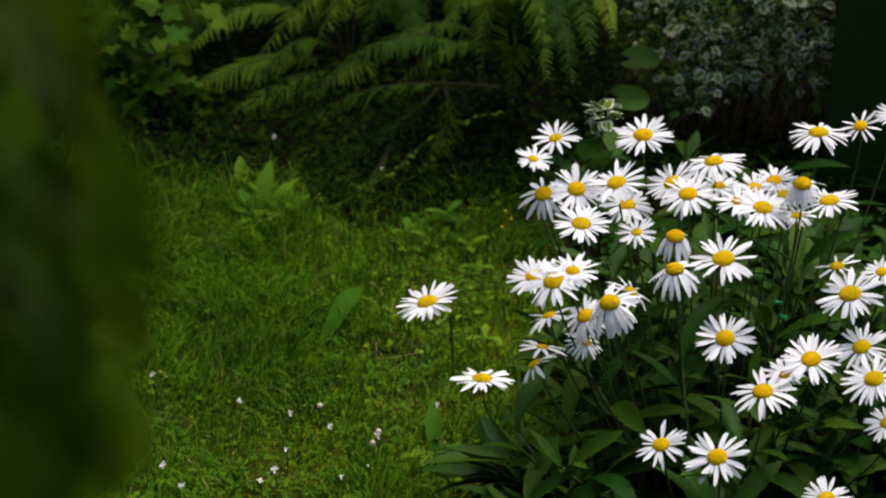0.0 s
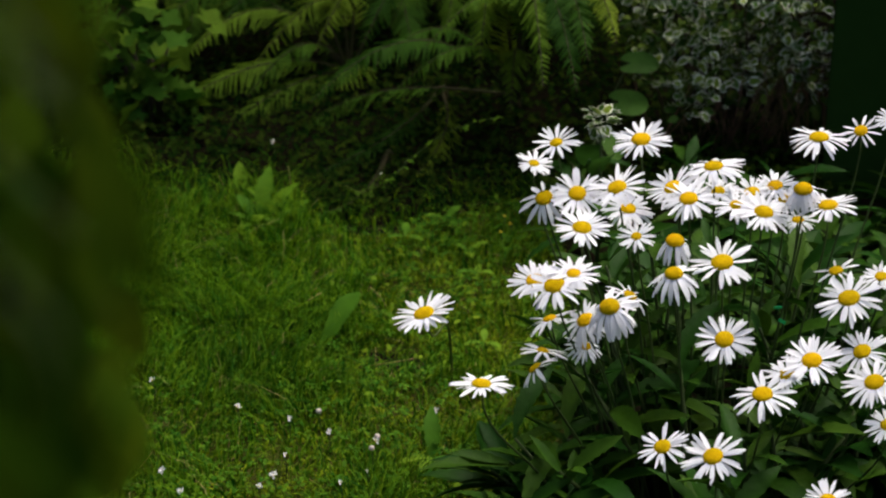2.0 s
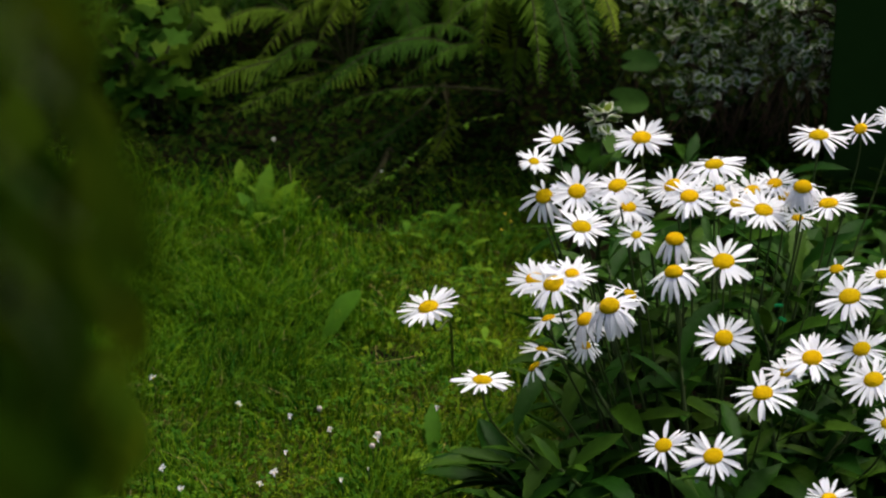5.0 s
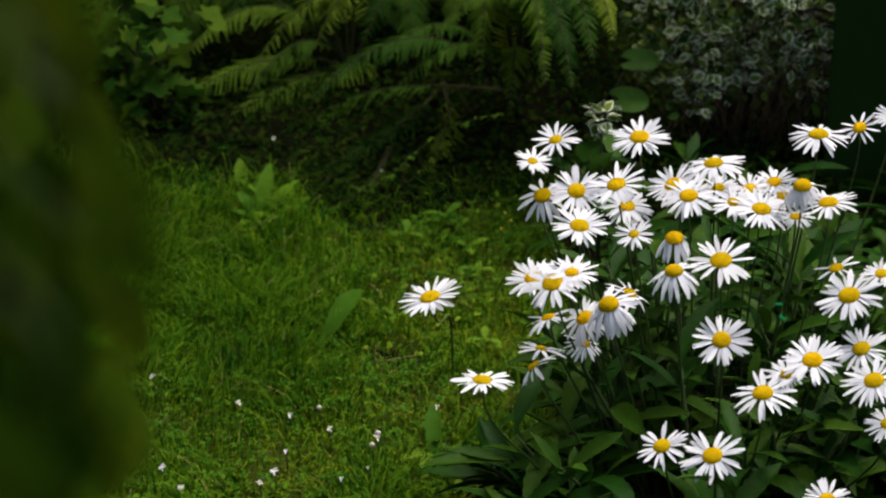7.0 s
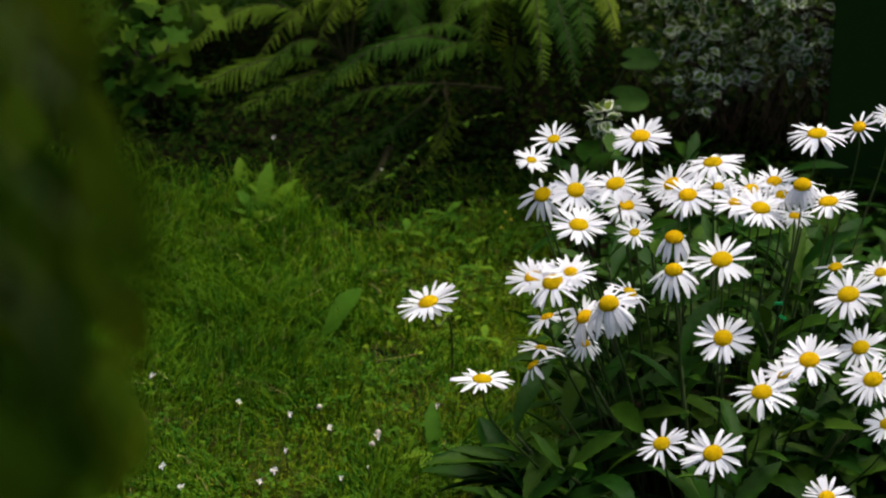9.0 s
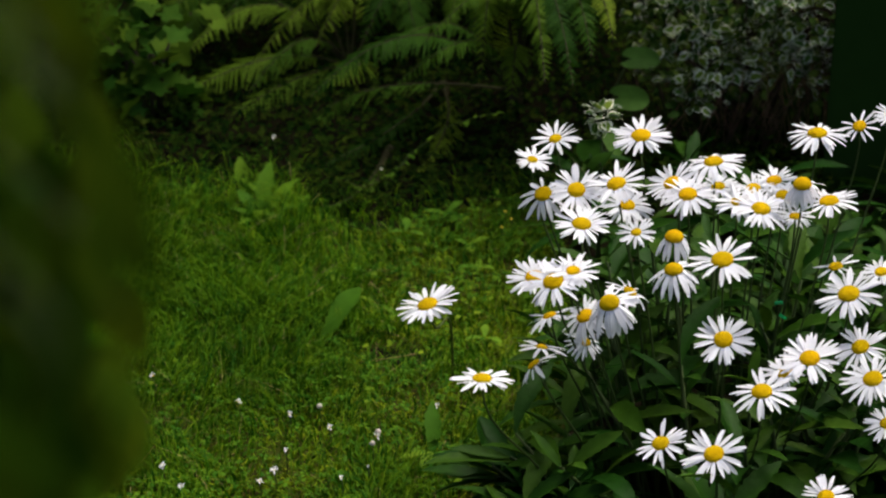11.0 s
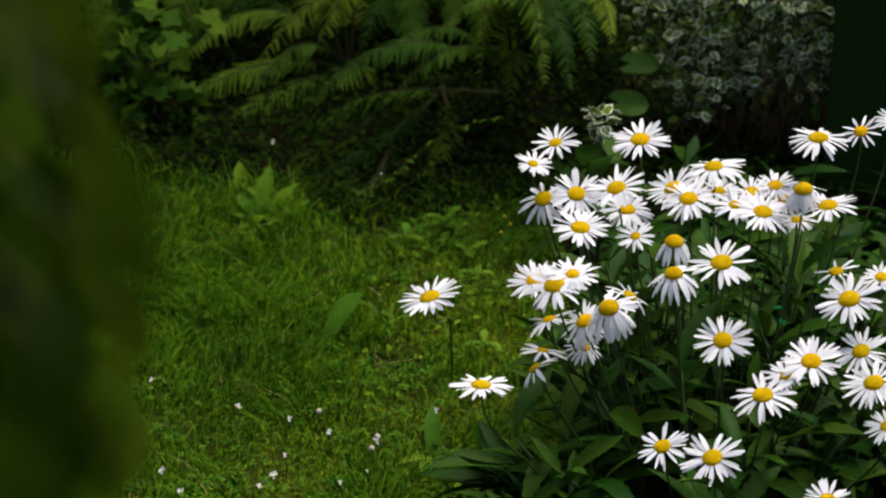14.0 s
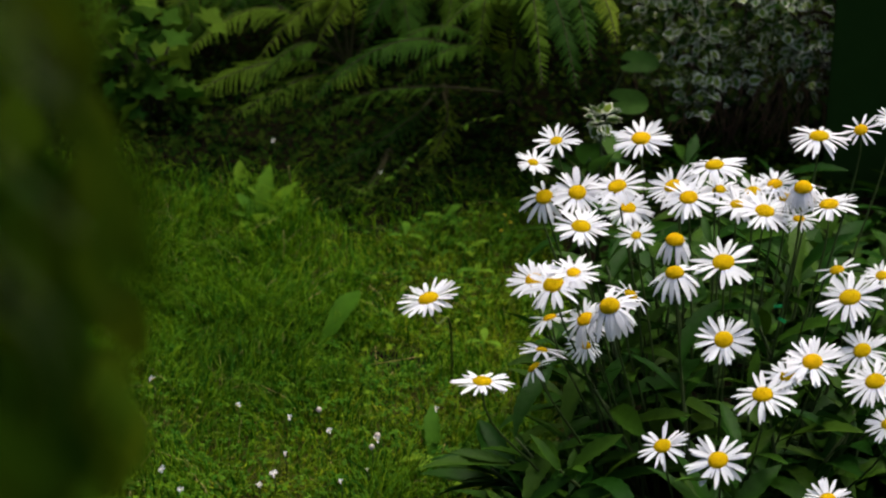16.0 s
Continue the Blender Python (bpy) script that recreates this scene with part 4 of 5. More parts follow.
for L, W, bend in ((0.05, 0.026, 0.5), (0.04, 0.022, 0.8), (0.06, 0.028, 0.3)):
    v, f = blade(L, W, 10, 0.3, bend, 0.45)
    NEAR_MESHES.append(mesh_from("leaf", v, f, [NEAR_LEAF]))


def near_shrub():
    g = random.Random(5)
    plant = thing("near_shrub", pose(-0.36, 0.55, 0), "leafy green shrub close by, out of focus", "shrub")
    for i in range(8):
        top = Vector((g.uniform(0.14, 0.19), g.uniform(-0.1, 0.0), 1.12 + 0.05 * i))
        pts = [Vector((0, 0, -0.02)), Vector((0.02, 0, 0.7)), Vector((0.06, 0.02, 1.0)), top]
        v, f = tube(pts, [0.006, 0.005, 0.004, 0.0015], 6)
        part("branch", mesh_from("branch", v, f, [WOOD]), plant)
    # unseen crown added above and to the side, to shade the leaves below
    pieces = []
    for i in range(1100):
        a, r = g.uniform(0, 2 * math.pi), math.sqrt(g.uniform(0, 1))
        p = Vector((-0.015 + 0.30 * r * math.cos(a), 0.19 + 0.33 * r * math.sin(a), 1.42 + 0.6 * (1 - 0.6 * r * r) * g.random() ** 1.5))
        p.z += 0.35 * max(0, p.y)
        v, f = blade(0.055, 0.028, 4, 0.3, 0.5, 0.45)
        pieces.append((v, f, Matrix.Translation(p) @ facing((g.gauss(0, 1), g.gauss(0, 1), -0.4))))
    v, f = joined(pieces)
    tagged(part("upper_leaves", mesh_from("upper_leaves", v, f, [NEAR_LEAF]), plant), kind="stuff")
    # the shaded inner leaves
    for i in range(260):
        back = g.uniform(-0.03, 0.22)
        p = Vector((0.36 - (0.55 + back) * g.uniform(0.176, 0.27), back, g.uniform(0.95, 1.38)))
        part("leaf", NEAR_MESHES[i % 3], plant, Matrix.Translation(p) @ facing((g.gauss(-0.1, 0.5), g.gauss(0, 0.6), -1.0), g.gauss(0, 0.8)) @ Matrix.Scale(0.7, 4))
    # the hanging leaves on its near side: where the middle is, slant in the picture's plane, length, width
    for x, y, z, slant, length, width in (
            (-0.071, 0.323, 1.389, 100, 0.0230, 0.0138), (-0.067, 0.342, 1.385, 75, 0.0195, 0.0098),
            (-0.081, 0.38, 1.353, 95, 0.0260, 0.0130), (-0.072, 0.314, 1.36, 92, 0.0197, 0.0076),
            (-0.062, 0.342, 1.363, 66, 0.0254, 0.0098), (-0.055, 0.332, 1.355, 66, 0.0304, 0.0123),
            (-0.054, 0.351, 1.33, 85, 0.0261, 0.0110), (-0.066, 0.361, 1.333, 100, 0.0268, 0.0113),
            (-0.063, 0.37, 1.307, 95, 0.0254, 0.0116), (-0.083, 0.361, 1.288, 40, 0.0309, 0.0124),
            (-0.076, 0.38, 1.276, 80, 0.0260, 0.0119), (-0.085, 0.342, 1.289, 30, 0.0234, 0.0117),
            (-0.056, 0.342, 1.342, 75, 0.0254, 0.0107), (-0.067, 0.361, 1.292, 70, 0.0227, 0.0103)):
        way = Vector((math.cos(radians(slant)), g.gauss(0, 0.25), -math.sin(radians(slant)))).normalized()
        v, f = blade(length, width, 10, 0.3, 0.4, 0.45)
        p = Vector((x + 0.36, y - 0.55, z)) - way * length * 0.5
        part("leaf", mesh_from("leaf", v, f, [NEAR_LEAF]), plant, Matrix.Translation(p) @ facing(way, g.gauss(1.15, 0.35)))
        twig = [p, p + Vector((-0.008, 0.012, 0.010)), p + Vector((-0.030, 0.035, 0.02))]
        v, f = tube(twig, [0.0003, 0.0004, 0.0005], 4)
        part("twig", mesh_from("twig", v, f, [STEM]), plant)


near_shrub()


# ---- a green plastic plant clip in the clump ----
def plant_clip():
    m = box(-0.002, 0.002, -0.0008, 0.0008, -0.005, 0.005, 0.0003)
    return tagged(new("plant_clip", with_material(m, CLIP)), "shiny emerald green plastic clip on a stem", "plant clip")


plant_clip().matrix_basis = pose(0.403, 2.239, 0.385, 20, 80, 10)
plant_clip().matrix_basis = pose(0.408, 2.232, 0.370, 20, 120, 10)


# ---- what moves ----
def sway(plant, *rows):
    """Rock a plant about its foot: seconds, degrees away from or towards the camera, degrees to the side."""
    x, y, z = plant.location
    walk(plant, [(t, pose(x, y, z, rx, ry, 0)) for t, rx, ry in rows])


def frond_sway(ob, swing, start):
    """A frond nods on its crown in the light wind, in a loop of 12.5 s."""
    rest = ob.matrix_basis.copy()
    size = rest.to_scale()[0]
    rows = []
    for i in range(33):
        t = i * 0.5
        a = 2 * math.pi * t / 12.5
        lift = swing * (math.sin(7 * a + start) + 0.5 * math.sin(11 * a + 2 * start))
        side = 0.7 * swing * math.sin(9 * a + 1.7 * start)
        rows.append((t, rest @ pose(0, 0, 0, 0, lift, side)))
    walk(ob, rows)


def motions():
    sway(f1, (0, 0.00, 0.00), (0.5, 0.00, 0.13), (1, 0.25, 0.15), (1.5, -0.29, 0.15), (2, -0.24, 0.31), (2.5, -0.28, 0.44), (3, -0.28, 0.41), (3.5, -0.43, 0.28), (4, -0.28, 0.37), (6.5, -0.17, 0.19), (7, -0.06, 0.07), (7.5, 0.00, 0.07), (8, 0.00, 0.07), (8.5, 0.00, -0.07), (9, -0.08, -0.21), (11.5, 0.20, 0.03), (12, 0.00, 0.00), (12.5, 0.00, 0.00), (13, 0.00, 0.13), (13.5, 0.25, 0.15), (14, -0.29, 0.15), (14.5, -0.24, 0.31), (15, -0.28, 0.44), (15.5, -0.28, 0.41), (16, -0.43, 0.28))
    sway(f2, (0, 0.00, 0.00), (0.5, 0.00, 0.00), (1, 0.26, 0.02), (1.5, -0.59, -0.26), (2, -0.53, -0.10), (2.5, 0.00, 0.24), (3, -0.29, 0.22), (3.5, -0.44, -0.13), (4, -0.28, -0.17), (6.5, -0.17, -0.37), (7, -0.06, -0.49), (7.5, -0.29, -0.49), (8, -0.29, -0.49), (8.5, -0.29, -0.49), (9, -0.08, -0.35), (11.5, -0.07, -0.24), (12, 0.00, 0.00), (12.5, 0.00, 0.00), (13, 0.00, 0.00), (13.5, 0.26, 0.02), (14, -0.59, -0.26), (14.5, -0.53, -0.10), (15, 0.00, 0.24), (15.5, -0.29, 0.22), (16, -0.44, -0.13))
    sway(f3, (0, 0.00, 0.00), (0.5, 0.00, 0.15), (1, 0.29, 0.02), (1.5, -0.04, 0.17), (2, -0.29, 0.35), (2.5, -0.02, 0.35), (3, -0.32, 0.47), (3.5, -0.19, 0.17), (4, -0.01, 0.27), (6.5, -0.21, 0.06), (7, 0.22, -0.08), (7.5, -0.02, -0.08), (8, -0.02, -0.08), (8.5, -0.02, -0.24), (9, -0.09, -0.24), (11.5, 0.23, 0.04), (12, 0.00, 0.15), (12.5, 0.00, 0.00), (13, 0.00, 0.15), (13.5, 0.29, 0.02), (14, -0.04, 0.17), (14.5, -0.29, 0.35), (15, -0.02, 0.35), (15.5, -0.32, 0.47), (16, -0.19, 0.17))
    sway(f4, (0, 0.00, 0.00), (0.5, 0.00, 0.17), (1, -0.02, 0.19), (1.5, -0.02, 0.18), (2, -0.28, 0.37), (2.5, 0.01, 0.37), (3, -0.33, 0.34), (3.5, -0.19, 0.34), (4, -0.01, 0.29), (6.5, -0.19, 0.06), (7, -0.07, -0.08), (7.5, 0.01, -0.08), (8, 0.01, -0.08), (8.5, 0.01, -0.08), (9, -0.09, -0.08), (11.5, -0.08, 0.04), (12, 0.00, 0.00), (12.5, 0.00, 0.00), (13, 0.00, 0.17), (13.5, -0.02, 0.19), (14, -0.02, 0.18), (14.5, -0.28, 0.37), (15, 0.01, 0.37), (15.5, -0.33, 0.34), (16, -0.19, 0.34))
    sway(f5, (0, 0.00, 0.00), (0.5, 0.00, 0.15), (1, -0.02, 0.17), (1.5, -0.17, 0.17), (2, -0.26, 0.33), (2.5, 0.00, 0.33), (3, -0.29, 0.38), (3.5, -0.16, 0.31), (4, -0.31, 0.26), (6.5, -0.18, 0.06), (7, -0.07, 0.08), (7.5, 0.00, 0.08), (8, 0.00, 0.08), (8.5, 0.00, -0.07), (9, -0.06, -0.07), (11.5, 0.24, 0.04), (12, 0.00, 0.00), (12.5, 0.00, 0.00), (13, 0.00, 0.15), (13.5, -0.02, 0.17), (14, -0.17, 0.17), (14.5, -0.26, 0.33), (15, 0.00, 0.33), (15.5, -0.29, 0.38), (16, -0.16, 0.31))
    sway(f6, (0, 0.00, 0.00), (0.5, 0.00, 0.00), (1, 0.28, 0.02), (1.5, -0.02, 0.16), (2, -0.25, 0.33), (2.5, -0.28, 0.47), (3, -0.28, 0.44), (3.5, -0.15, 0.30), (4, 0.01, 0.26), (6.5, -0.17, 0.20), (7, -0.07, 0.07), (7.5, 0.00, 0.07), (8, 0.00, 0.07), (8.5, 0.00, -0.07), (9, -0.06, -0.07), (11.5, 0.23, 0.04), (12, 0.00, 0.00), (12.5, 0.00, 0.00), (13, 0.00, 0.00), (13.5, 0.28, 0.02), (14, -0.02, 0.16), (14.5, -0.25, 0.33), (15, -0.28, 0.47), (15.5, -0.28, 0.44), (16, -0.15, 0.30))
    sway(f7, (0, 0.00, 0.00), (0.5, 0.00, 0.00), (1, 0.28, 0.02), (1.5, -0.02, 0.33), (2, -0.26, 0.34), (2.5, 0.00, 0.34), (3, -0.31, 0.32), (3.5, -0.18, 0.32), (4, -0.01, 0.27), (6.5, 0.11, 0.06), (7, -0.07, 0.23), (7.5, 0.00, 0.23), (8, 0.00, 0.08), (8.5, 0.00, 0.08), (9, 0.23, 0.08), (11.5, -0.08, 0.04), (12, 0.00, 0.00), (12.5, 0.00, 0.00), (13, 0.00, 0.00), (13.5, 0.28, 0.02), (14, -0.02, 0.33), (14.5, -0.26, 0.34), (15, 0.00, 0.34), (15.5, -0.31, 0.32), (16, -0.18, 0.32))
    sway(f8, (0, 0.00, 0.00), (0.5, 0.00, 0.00), (1, -0.02, 0.17), (1.5, -0.31, 0.32), (2, -0.25, 0.34), (2.5, -0.29, 0.48), (3, -0.29, 0.46), (3.5, -0.16, 0.31), (4, -0.30, 0.41), (6.5, -0.18, 0.21), (7, -0.07, 0.23), (7.5, 0.00, 0.23), (8, 0.00, 0.07), (8.5, 0.00, 0.07), (9, -0.06, 0.07), (11.5, -0.08, 0.04), (12, 0.00, 0.00), (12.5, 0.00, 0.00), (13, 0.00, 0.00), (13.5, -0.02, 0.17), (14, -0.31, 0.32), (14.5, -0.25, 0.34), (15, -0.29, 0.48), (15.5, -0.29, 0.46), (16, -0.16, 0.31))
    sway(f9, (0, 0.00, 0.00), (0.5, 0.00, 0.00), (1, -0.02, 0.16), (1.5, -0.02, 0.16), (2, -0.11, 0.18), (2.5, 0.00, 0.32), (3, 0.00, 0.30), (3.5, -0.15, 0.30), (4, 0.01, 0.25), (6.5, 0.11, 0.06), (7, -0.07, 0.07), (7.5, 0.00, -0.07), (8, 0.00, -0.07), (8.5, 0.00, -0.07), (9, -0.06, -0.07), (11.5, -0.07, 0.04), (12, 0.00, 0.00), (12.5, 0.00, 0.00), (13, 0.00, 0.00), (13.5, -0.02, 0.16), (14, -0.02, 0.16), (14.5, -0.11, 0.18), (15, 0.00, 0.32), (15.5, 0.00, 0.30), (16, -0.15, 0.30))
    sway(f10, (0, 0.00, 0.00), (0.5, -0.30, 0.46), (1, -0.32, 0.32), (1.5, -0.64, 0.01), (2, -0.42, 0.34), (2.5, 0.00, 0.49), (3, -0.31, 0.31), (3.5, -0.48, 0.16), (4, 0.31, 0.11), (6.5, -0.18, -0.10), (7, -0.07, -0.23), (7.5, 0.00, -0.08), (8, 0.00, -0.23), (8.5, 0.00, -0.38), (9, -0.08, -0.38), (11.5, -0.08, 0.19), (12, 0.00, 0.00), (12.5, 0.00, 0.00), (13, -0.30, 0.46), (13.5, -0.32, 0.32), (14, -0.64, 0.01), (14.5, -0.42, 0.34), (15, 0.00, 0.49), (15.5, -0.31, 0.31), (16, -0.48, 0.16))
    sway(f11, (0, 0.00, 0.00), (0.5, -0.34, 0.16), (1, -0.36, 0.50), (1.5, -0.67, 0.01), (2, -0.45, 0.20), (2.5, -0.02, 0.36), (3, -0.33, 0.48), (3.5, -0.35, 0.17), (4, -0.01, 0.12), (6.5, -0.22, -0.26), (7, -0.09, -0.40), (7.5, -0.02, -0.09), (8, -0.33, -0.24), (8.5, -0.33, -0.57), (9, -0.40, -0.24), (11.5, -0.08, 0.04), (12, 0.00, 0.00), (12.5, 0.00, 0.00), (13, -0.34, 0.16), (13.5, -0.36, 0.50), (14, -0.67, 0.01), (14.5, -0.45, 0.20), (15, -0.02, 0.36), (15.5, -0.33, 0.48), (16, -0.35, 0.17))
    sway(f12, (0, 0.00, 0.00), (0.5, 0.00, 0.00), (1, -0.02, 0.17), (1.5, -0.02, 0.01), (2, -0.28, 0.19), (2.5, -0.02, 0.34), (3, -0.02, 0.31), (3.5, -0.18, 0.16), (4, -0.01, 0.12), (6.5, -0.21, -0.10), (7, -0.09, -0.08), (7.5, -0.02, -0.08), (8, -0.02, -0.08), (8.5, -0.32, -0.08), (9, -0.09, -0.08), (11.5, -0.08, -0.12), (12, 0.00, 0.00), (12.5, 0.00, 0.00), (13, 0.00, 0.00), (13.5, -0.02, 0.17), (14, -0.02, 0.01), (14.5, -0.28, 0.19), (15, -0.02, 0.34), (15.5, -0.02, 0.31), (16, -0.18, 0.16))
    sway(f13, (0, 0.00, 0.00), (0.5, 0.00, 0.31), (1, -0.02, 0.33), (1.5, -0.65, -0.29), (2, -0.59, -0.12), (2.5, -0.32, 0.19), (3, -0.32, 0.16), (3.5, -0.18, -0.07), (4, -0.01, -0.20), (6.5, -0.51, -0.56), (7, -0.40, -0.70), (7.5, -0.63, -0.54), (8, -0.63, -0.54), (8.5, -0.63, -0.70), (9, 0.22, -0.54), (11.5, 0.23, -0.11), (12, 0.00, -0.15), (12.5, 0.00, 0.00), (13, 0.00, 0.31), (13.5, -0.02, 0.33), (14, -0.65, -0.29), (14.5, -0.59, -0.12), (15, -0.32, 0.19), (15.5, -0.32, 0.16), (16, -0.18, -0.07))
    sway(f14, (0, 0.00, 0.00), (0.5, 0.00, 0.00), (1, -0.02, 0.17), (1.5, -0.62, 0.32), (2, -0.57, 0.49), (2.5, -0.30, 0.65), (3, -0.62, 0.77), (3.5, -0.49, 0.62), (4, -0.31, 0.42), (6.5, -0.49, 0.06), (7, -0.37, -0.08), (7.5, -0.62, 0.08), (8, -0.62, 0.23), (8.5, -0.62, 0.08), (9, -0.39, -0.23), (11.5, 0.24, -0.27), (12, 0.00, -0.16), (12.5, 0.00, 0.00), (13, 0.00, 0.00), (13.5, -0.02, 0.17), (14, -0.62, 0.32), (14.5, -0.57, 0.49), (15, -0.30, 0.65), (15.5, -0.62, 0.77), (16, -0.49, 0.62))
    sway(f15, (0, 0.00, 0.00), (0.5, 0.00, 0.00), (1, -0.02, 0.15), (1.5, -0.02, 0.29), (2, 0.03, 0.31), (2.5, -0.01, 0.31), (3, -0.01, 0.15), (3.5, -0.17, 0.29), (4, -0.01, 0.24), (6.5, 0.11, 0.05), (7, -0.06, 0.07), (7.5, 0.00, 0.07), (8, 0.00, 0.07), (8.5, 0.00, -0.07), (9, -0.08, 0.07), (11.5, -0.07, 0.03), (12, 0.00, 0.00), (12.5, 0.00, 0.00), (13, 0.00, 0.00), (13.5, -0.02, 0.15), (14, -0.02, 0.29), (14.5, 0.03, 0.31), (15, -0.01, 0.31), (15.5, -0.01, 0.15), (16, -0.17, 0.29))
    sway(f16, (0, 0.00, 0.00), (0.5, 0.00, 0.00), (1, -0.02, 0.02), (1.5, -0.31, 0.01), (2, -0.25, 0.03), (2.5, -0.14, 0.11), (3, -0.28, 0.16), (3.5, -0.16, 0.16), (4, 0.01, -0.04), (6.5, -0.18, -0.10), (7, -0.07, -0.08), (7.5, 0.00, -0.22), (8, -0.28, -0.22), (8.5, -0.28, -0.08), (9, -0.06, -0.08), (11.5, -0.07, 0.04), (12, 0.00, 0.00), (12.5, 0.00, 0.00), (13, 0.00, 0.00), (13.5, -0.02, 0.02), (14, -0.31, 0.01), (14.5, -0.25, 0.03), (15, -0.14, 0.11), (15.5, -0.28, 0.16), (16, -0.16, 0.16))
    sway(f17, (0, 0.00, 0.00), (0.5, 0.00, 0.00), (1, -0.02, 0.02), (1.5, -0.02, 0.15), (2, -0.25, 0.29), (2.5, -0.01, 0.29), (3, -0.27, 0.27), (3.5, -0.16, 0.27), (4, -0.01, 0.23), (6.5, -0.18, 0.05), (7, -0.08, 0.07), (7.5, -0.01, 0.07), (8, -0.01, 0.07), (8.5, -0.01, -0.07), (9, 0.19, -0.20), (11.5, 0.19, -0.11), (12, 0.00, 0.00), (12.5, 0.00, 0.00), (13, 0.00, 0.00), (13.5, -0.02, 0.02), (14, -0.02, 0.15), (14.5, -0.25, 0.29), (15, -0.01, 0.29), (15.5, -0.27, 0.27), (16, -0.16, 0.27))
    sway(f18, (0, 0.00, 0.00), (0.5, 0.00, -0.13), (1, 0.25, -0.12), (1.5, -0.02, 0.22), (2, -0.25, 0.30), (2.5, -0.01, 0.30), (3, -0.28, 0.42), (3.5, -0.16, 0.27), (4, -0.01, 0.10), (6.5, -0.18, 0.05), (7, -0.08, -0.06), (7.5, -0.01, 0.07), (8, -0.01, 0.07), (8.5, -0.01, -0.06), (9, 0.19, -0.20), (11.5, -0.07, -0.10), (12, 0.00, -0.13), (12.5, 0.00, 0.00), (13, 0.00, -0.13), (13.5, 0.25, -0.12), (14, -0.02, 0.22), (14.5, -0.25, 0.30), (15, -0.01, 0.30), (15.5, -0.28, 0.42), (16, -0.16, 0.27))
    sway(f19, (0, 0.00, 0.00), (0.5, 0.00, 0.16), (1, -0.02, 0.17), (1.5, -0.49, -0.14), (2, -0.59, 0.03), (2.5, -0.31, 0.35), (3, -0.31, 0.32), (3.5, -0.17, 0.17), (4, 0.01, 0.12), (6.5, -0.19, -0.26), (7, -0.07, -0.40), (7.5, -0.31, -0.24), (8, -0.31, -0.24), (8.5, -0.31, -0.40), (9, -0.07, -0.24), (11.5, 0.25, -0.13), (12, 0.00, 0.00), (12.5, 0.00, 0.00), (13, 0.00, 0.16), (13.5, -0.02, 0.17), (14, -0.49, -0.14), (14.5, -0.59, 0.03), (15, -0.31, 0.35), (15.5, -0.31, 0.32), (16, -0.17, 0.17))
    sway(f20, (0, 0.00, 0.00), (0.5, 0.00, 0.08), (1, -0.02, 0.18), (1.5, -0.35, 0.01), (2, -0.29, 0.03), (2.5, -0.02, 0.20), (3, -0.33, 0.32), (3.5, -0.19, 0.17), (4, -0.01, -0.05), (6.5, -0.21, -0.11), (7, -0.09, -0.09), (7.5, -0.02, -0.09), (8, -0.33, -0.09), (8.5, -0.33, -0.24), (9, -0.09, -0.09), (11.5, -0.08, -0.13), (12, 0.00, 0.00), (12.5, 0.00, 0.00), (13, 0.00, 0.08), (13.5, -0.02, 0.18), (14, -0.35, 0.01), (14.5, -0.29, 0.03), (15, -0.02, 0.20), (15.5, -0.33, 0.32), (16, -0.19, 0.17))
    sway(f21, (0, 0.00, 0.00), (0.5, 0.00, 0.17), (1, -0.02, 0.19), (1.5, -0.38, 0.36), (2, -0.31, 0.38), (2.5, -0.02, 0.38), (3, -0.35, 0.52), (3.5, -0.20, 0.18), (4, -0.01, 0.13), (6.5, -0.23, 0.07), (7, -0.10, -0.08), (7.5, -0.02, -0.08), (8, -0.02, -0.08), (8.5, -0.02, -0.08), (9, -0.09, -0.08), (11.5, -0.09, 0.04), (12, 0.00, 0.00), (12.5, 0.00, 0.00), (13, 0.00, 0.17), (13.5, -0.02, 0.19), (14, -0.38, 0.36), (14.5, -0.31, 0.38), (15, -0.02, 0.38), (15.5, -0.35, 0.52), (16, -0.20, 0.18))
    sway(f22, (0, 0.00, 0.00), (0.5, -0.34, 0.34), (1, -0.37, 0.36), (1.5, -0.56, 0.20), (2, -0.67, 0.39), (2.5, -0.02, 0.39), (3, -0.36, 0.53), (3.5, -0.55, 0.36), (4, -0.01, 0.13), (6.5, -0.24, -0.12), (7, -0.10, -0.09), (7.5, -0.02, -0.09), (8, -0.36, -0.09), (8.5, -0.02, -0.27), (9, -0.10, -0.27), (11.5, -0.09, 0.21), (12, 0.00, 0.00), (12.5, 0.00, 0.00), (13, -0.34, 0.34), (13.5, -0.37, 0.36), (14, -0.56, 0.20), (14.5, -0.67, 0.39), (15, -0.02, 0.39), (15.5, -0.36, 0.53), (16, -0.55, 0.36))
    sway(f23, (0, 0.00, 0.00), (0.5, 0.00, 0.18), (1, -0.02, 0.20), (1.5, -0.40, 0.38), (2, -0.34, 0.40), (2.5, -0.02, 0.40), (3, -0.37, 0.56), (3.5, -0.22, 0.19), (4, -0.01, 0.14), (6.5, -0.24, 0.07), (7, -0.11, -0.09), (7.5, -0.02, -0.09), (8, -0.02, -0.09), (8.5, -0.02, -0.09), (9, -0.10, -0.09), (11.5, -0.09, 0.04), (12, 0.00, 0.00), (12.5, 0.00, 0.00), (13, 0.00, 0.18), (13.5, -0.02, 0.20), (14, -0.40, 0.38), (14.5, -0.34, 0.40), (15, -0.02, 0.40), (15.5, -0.37, 0.56), (16, -0.22, 0.19))
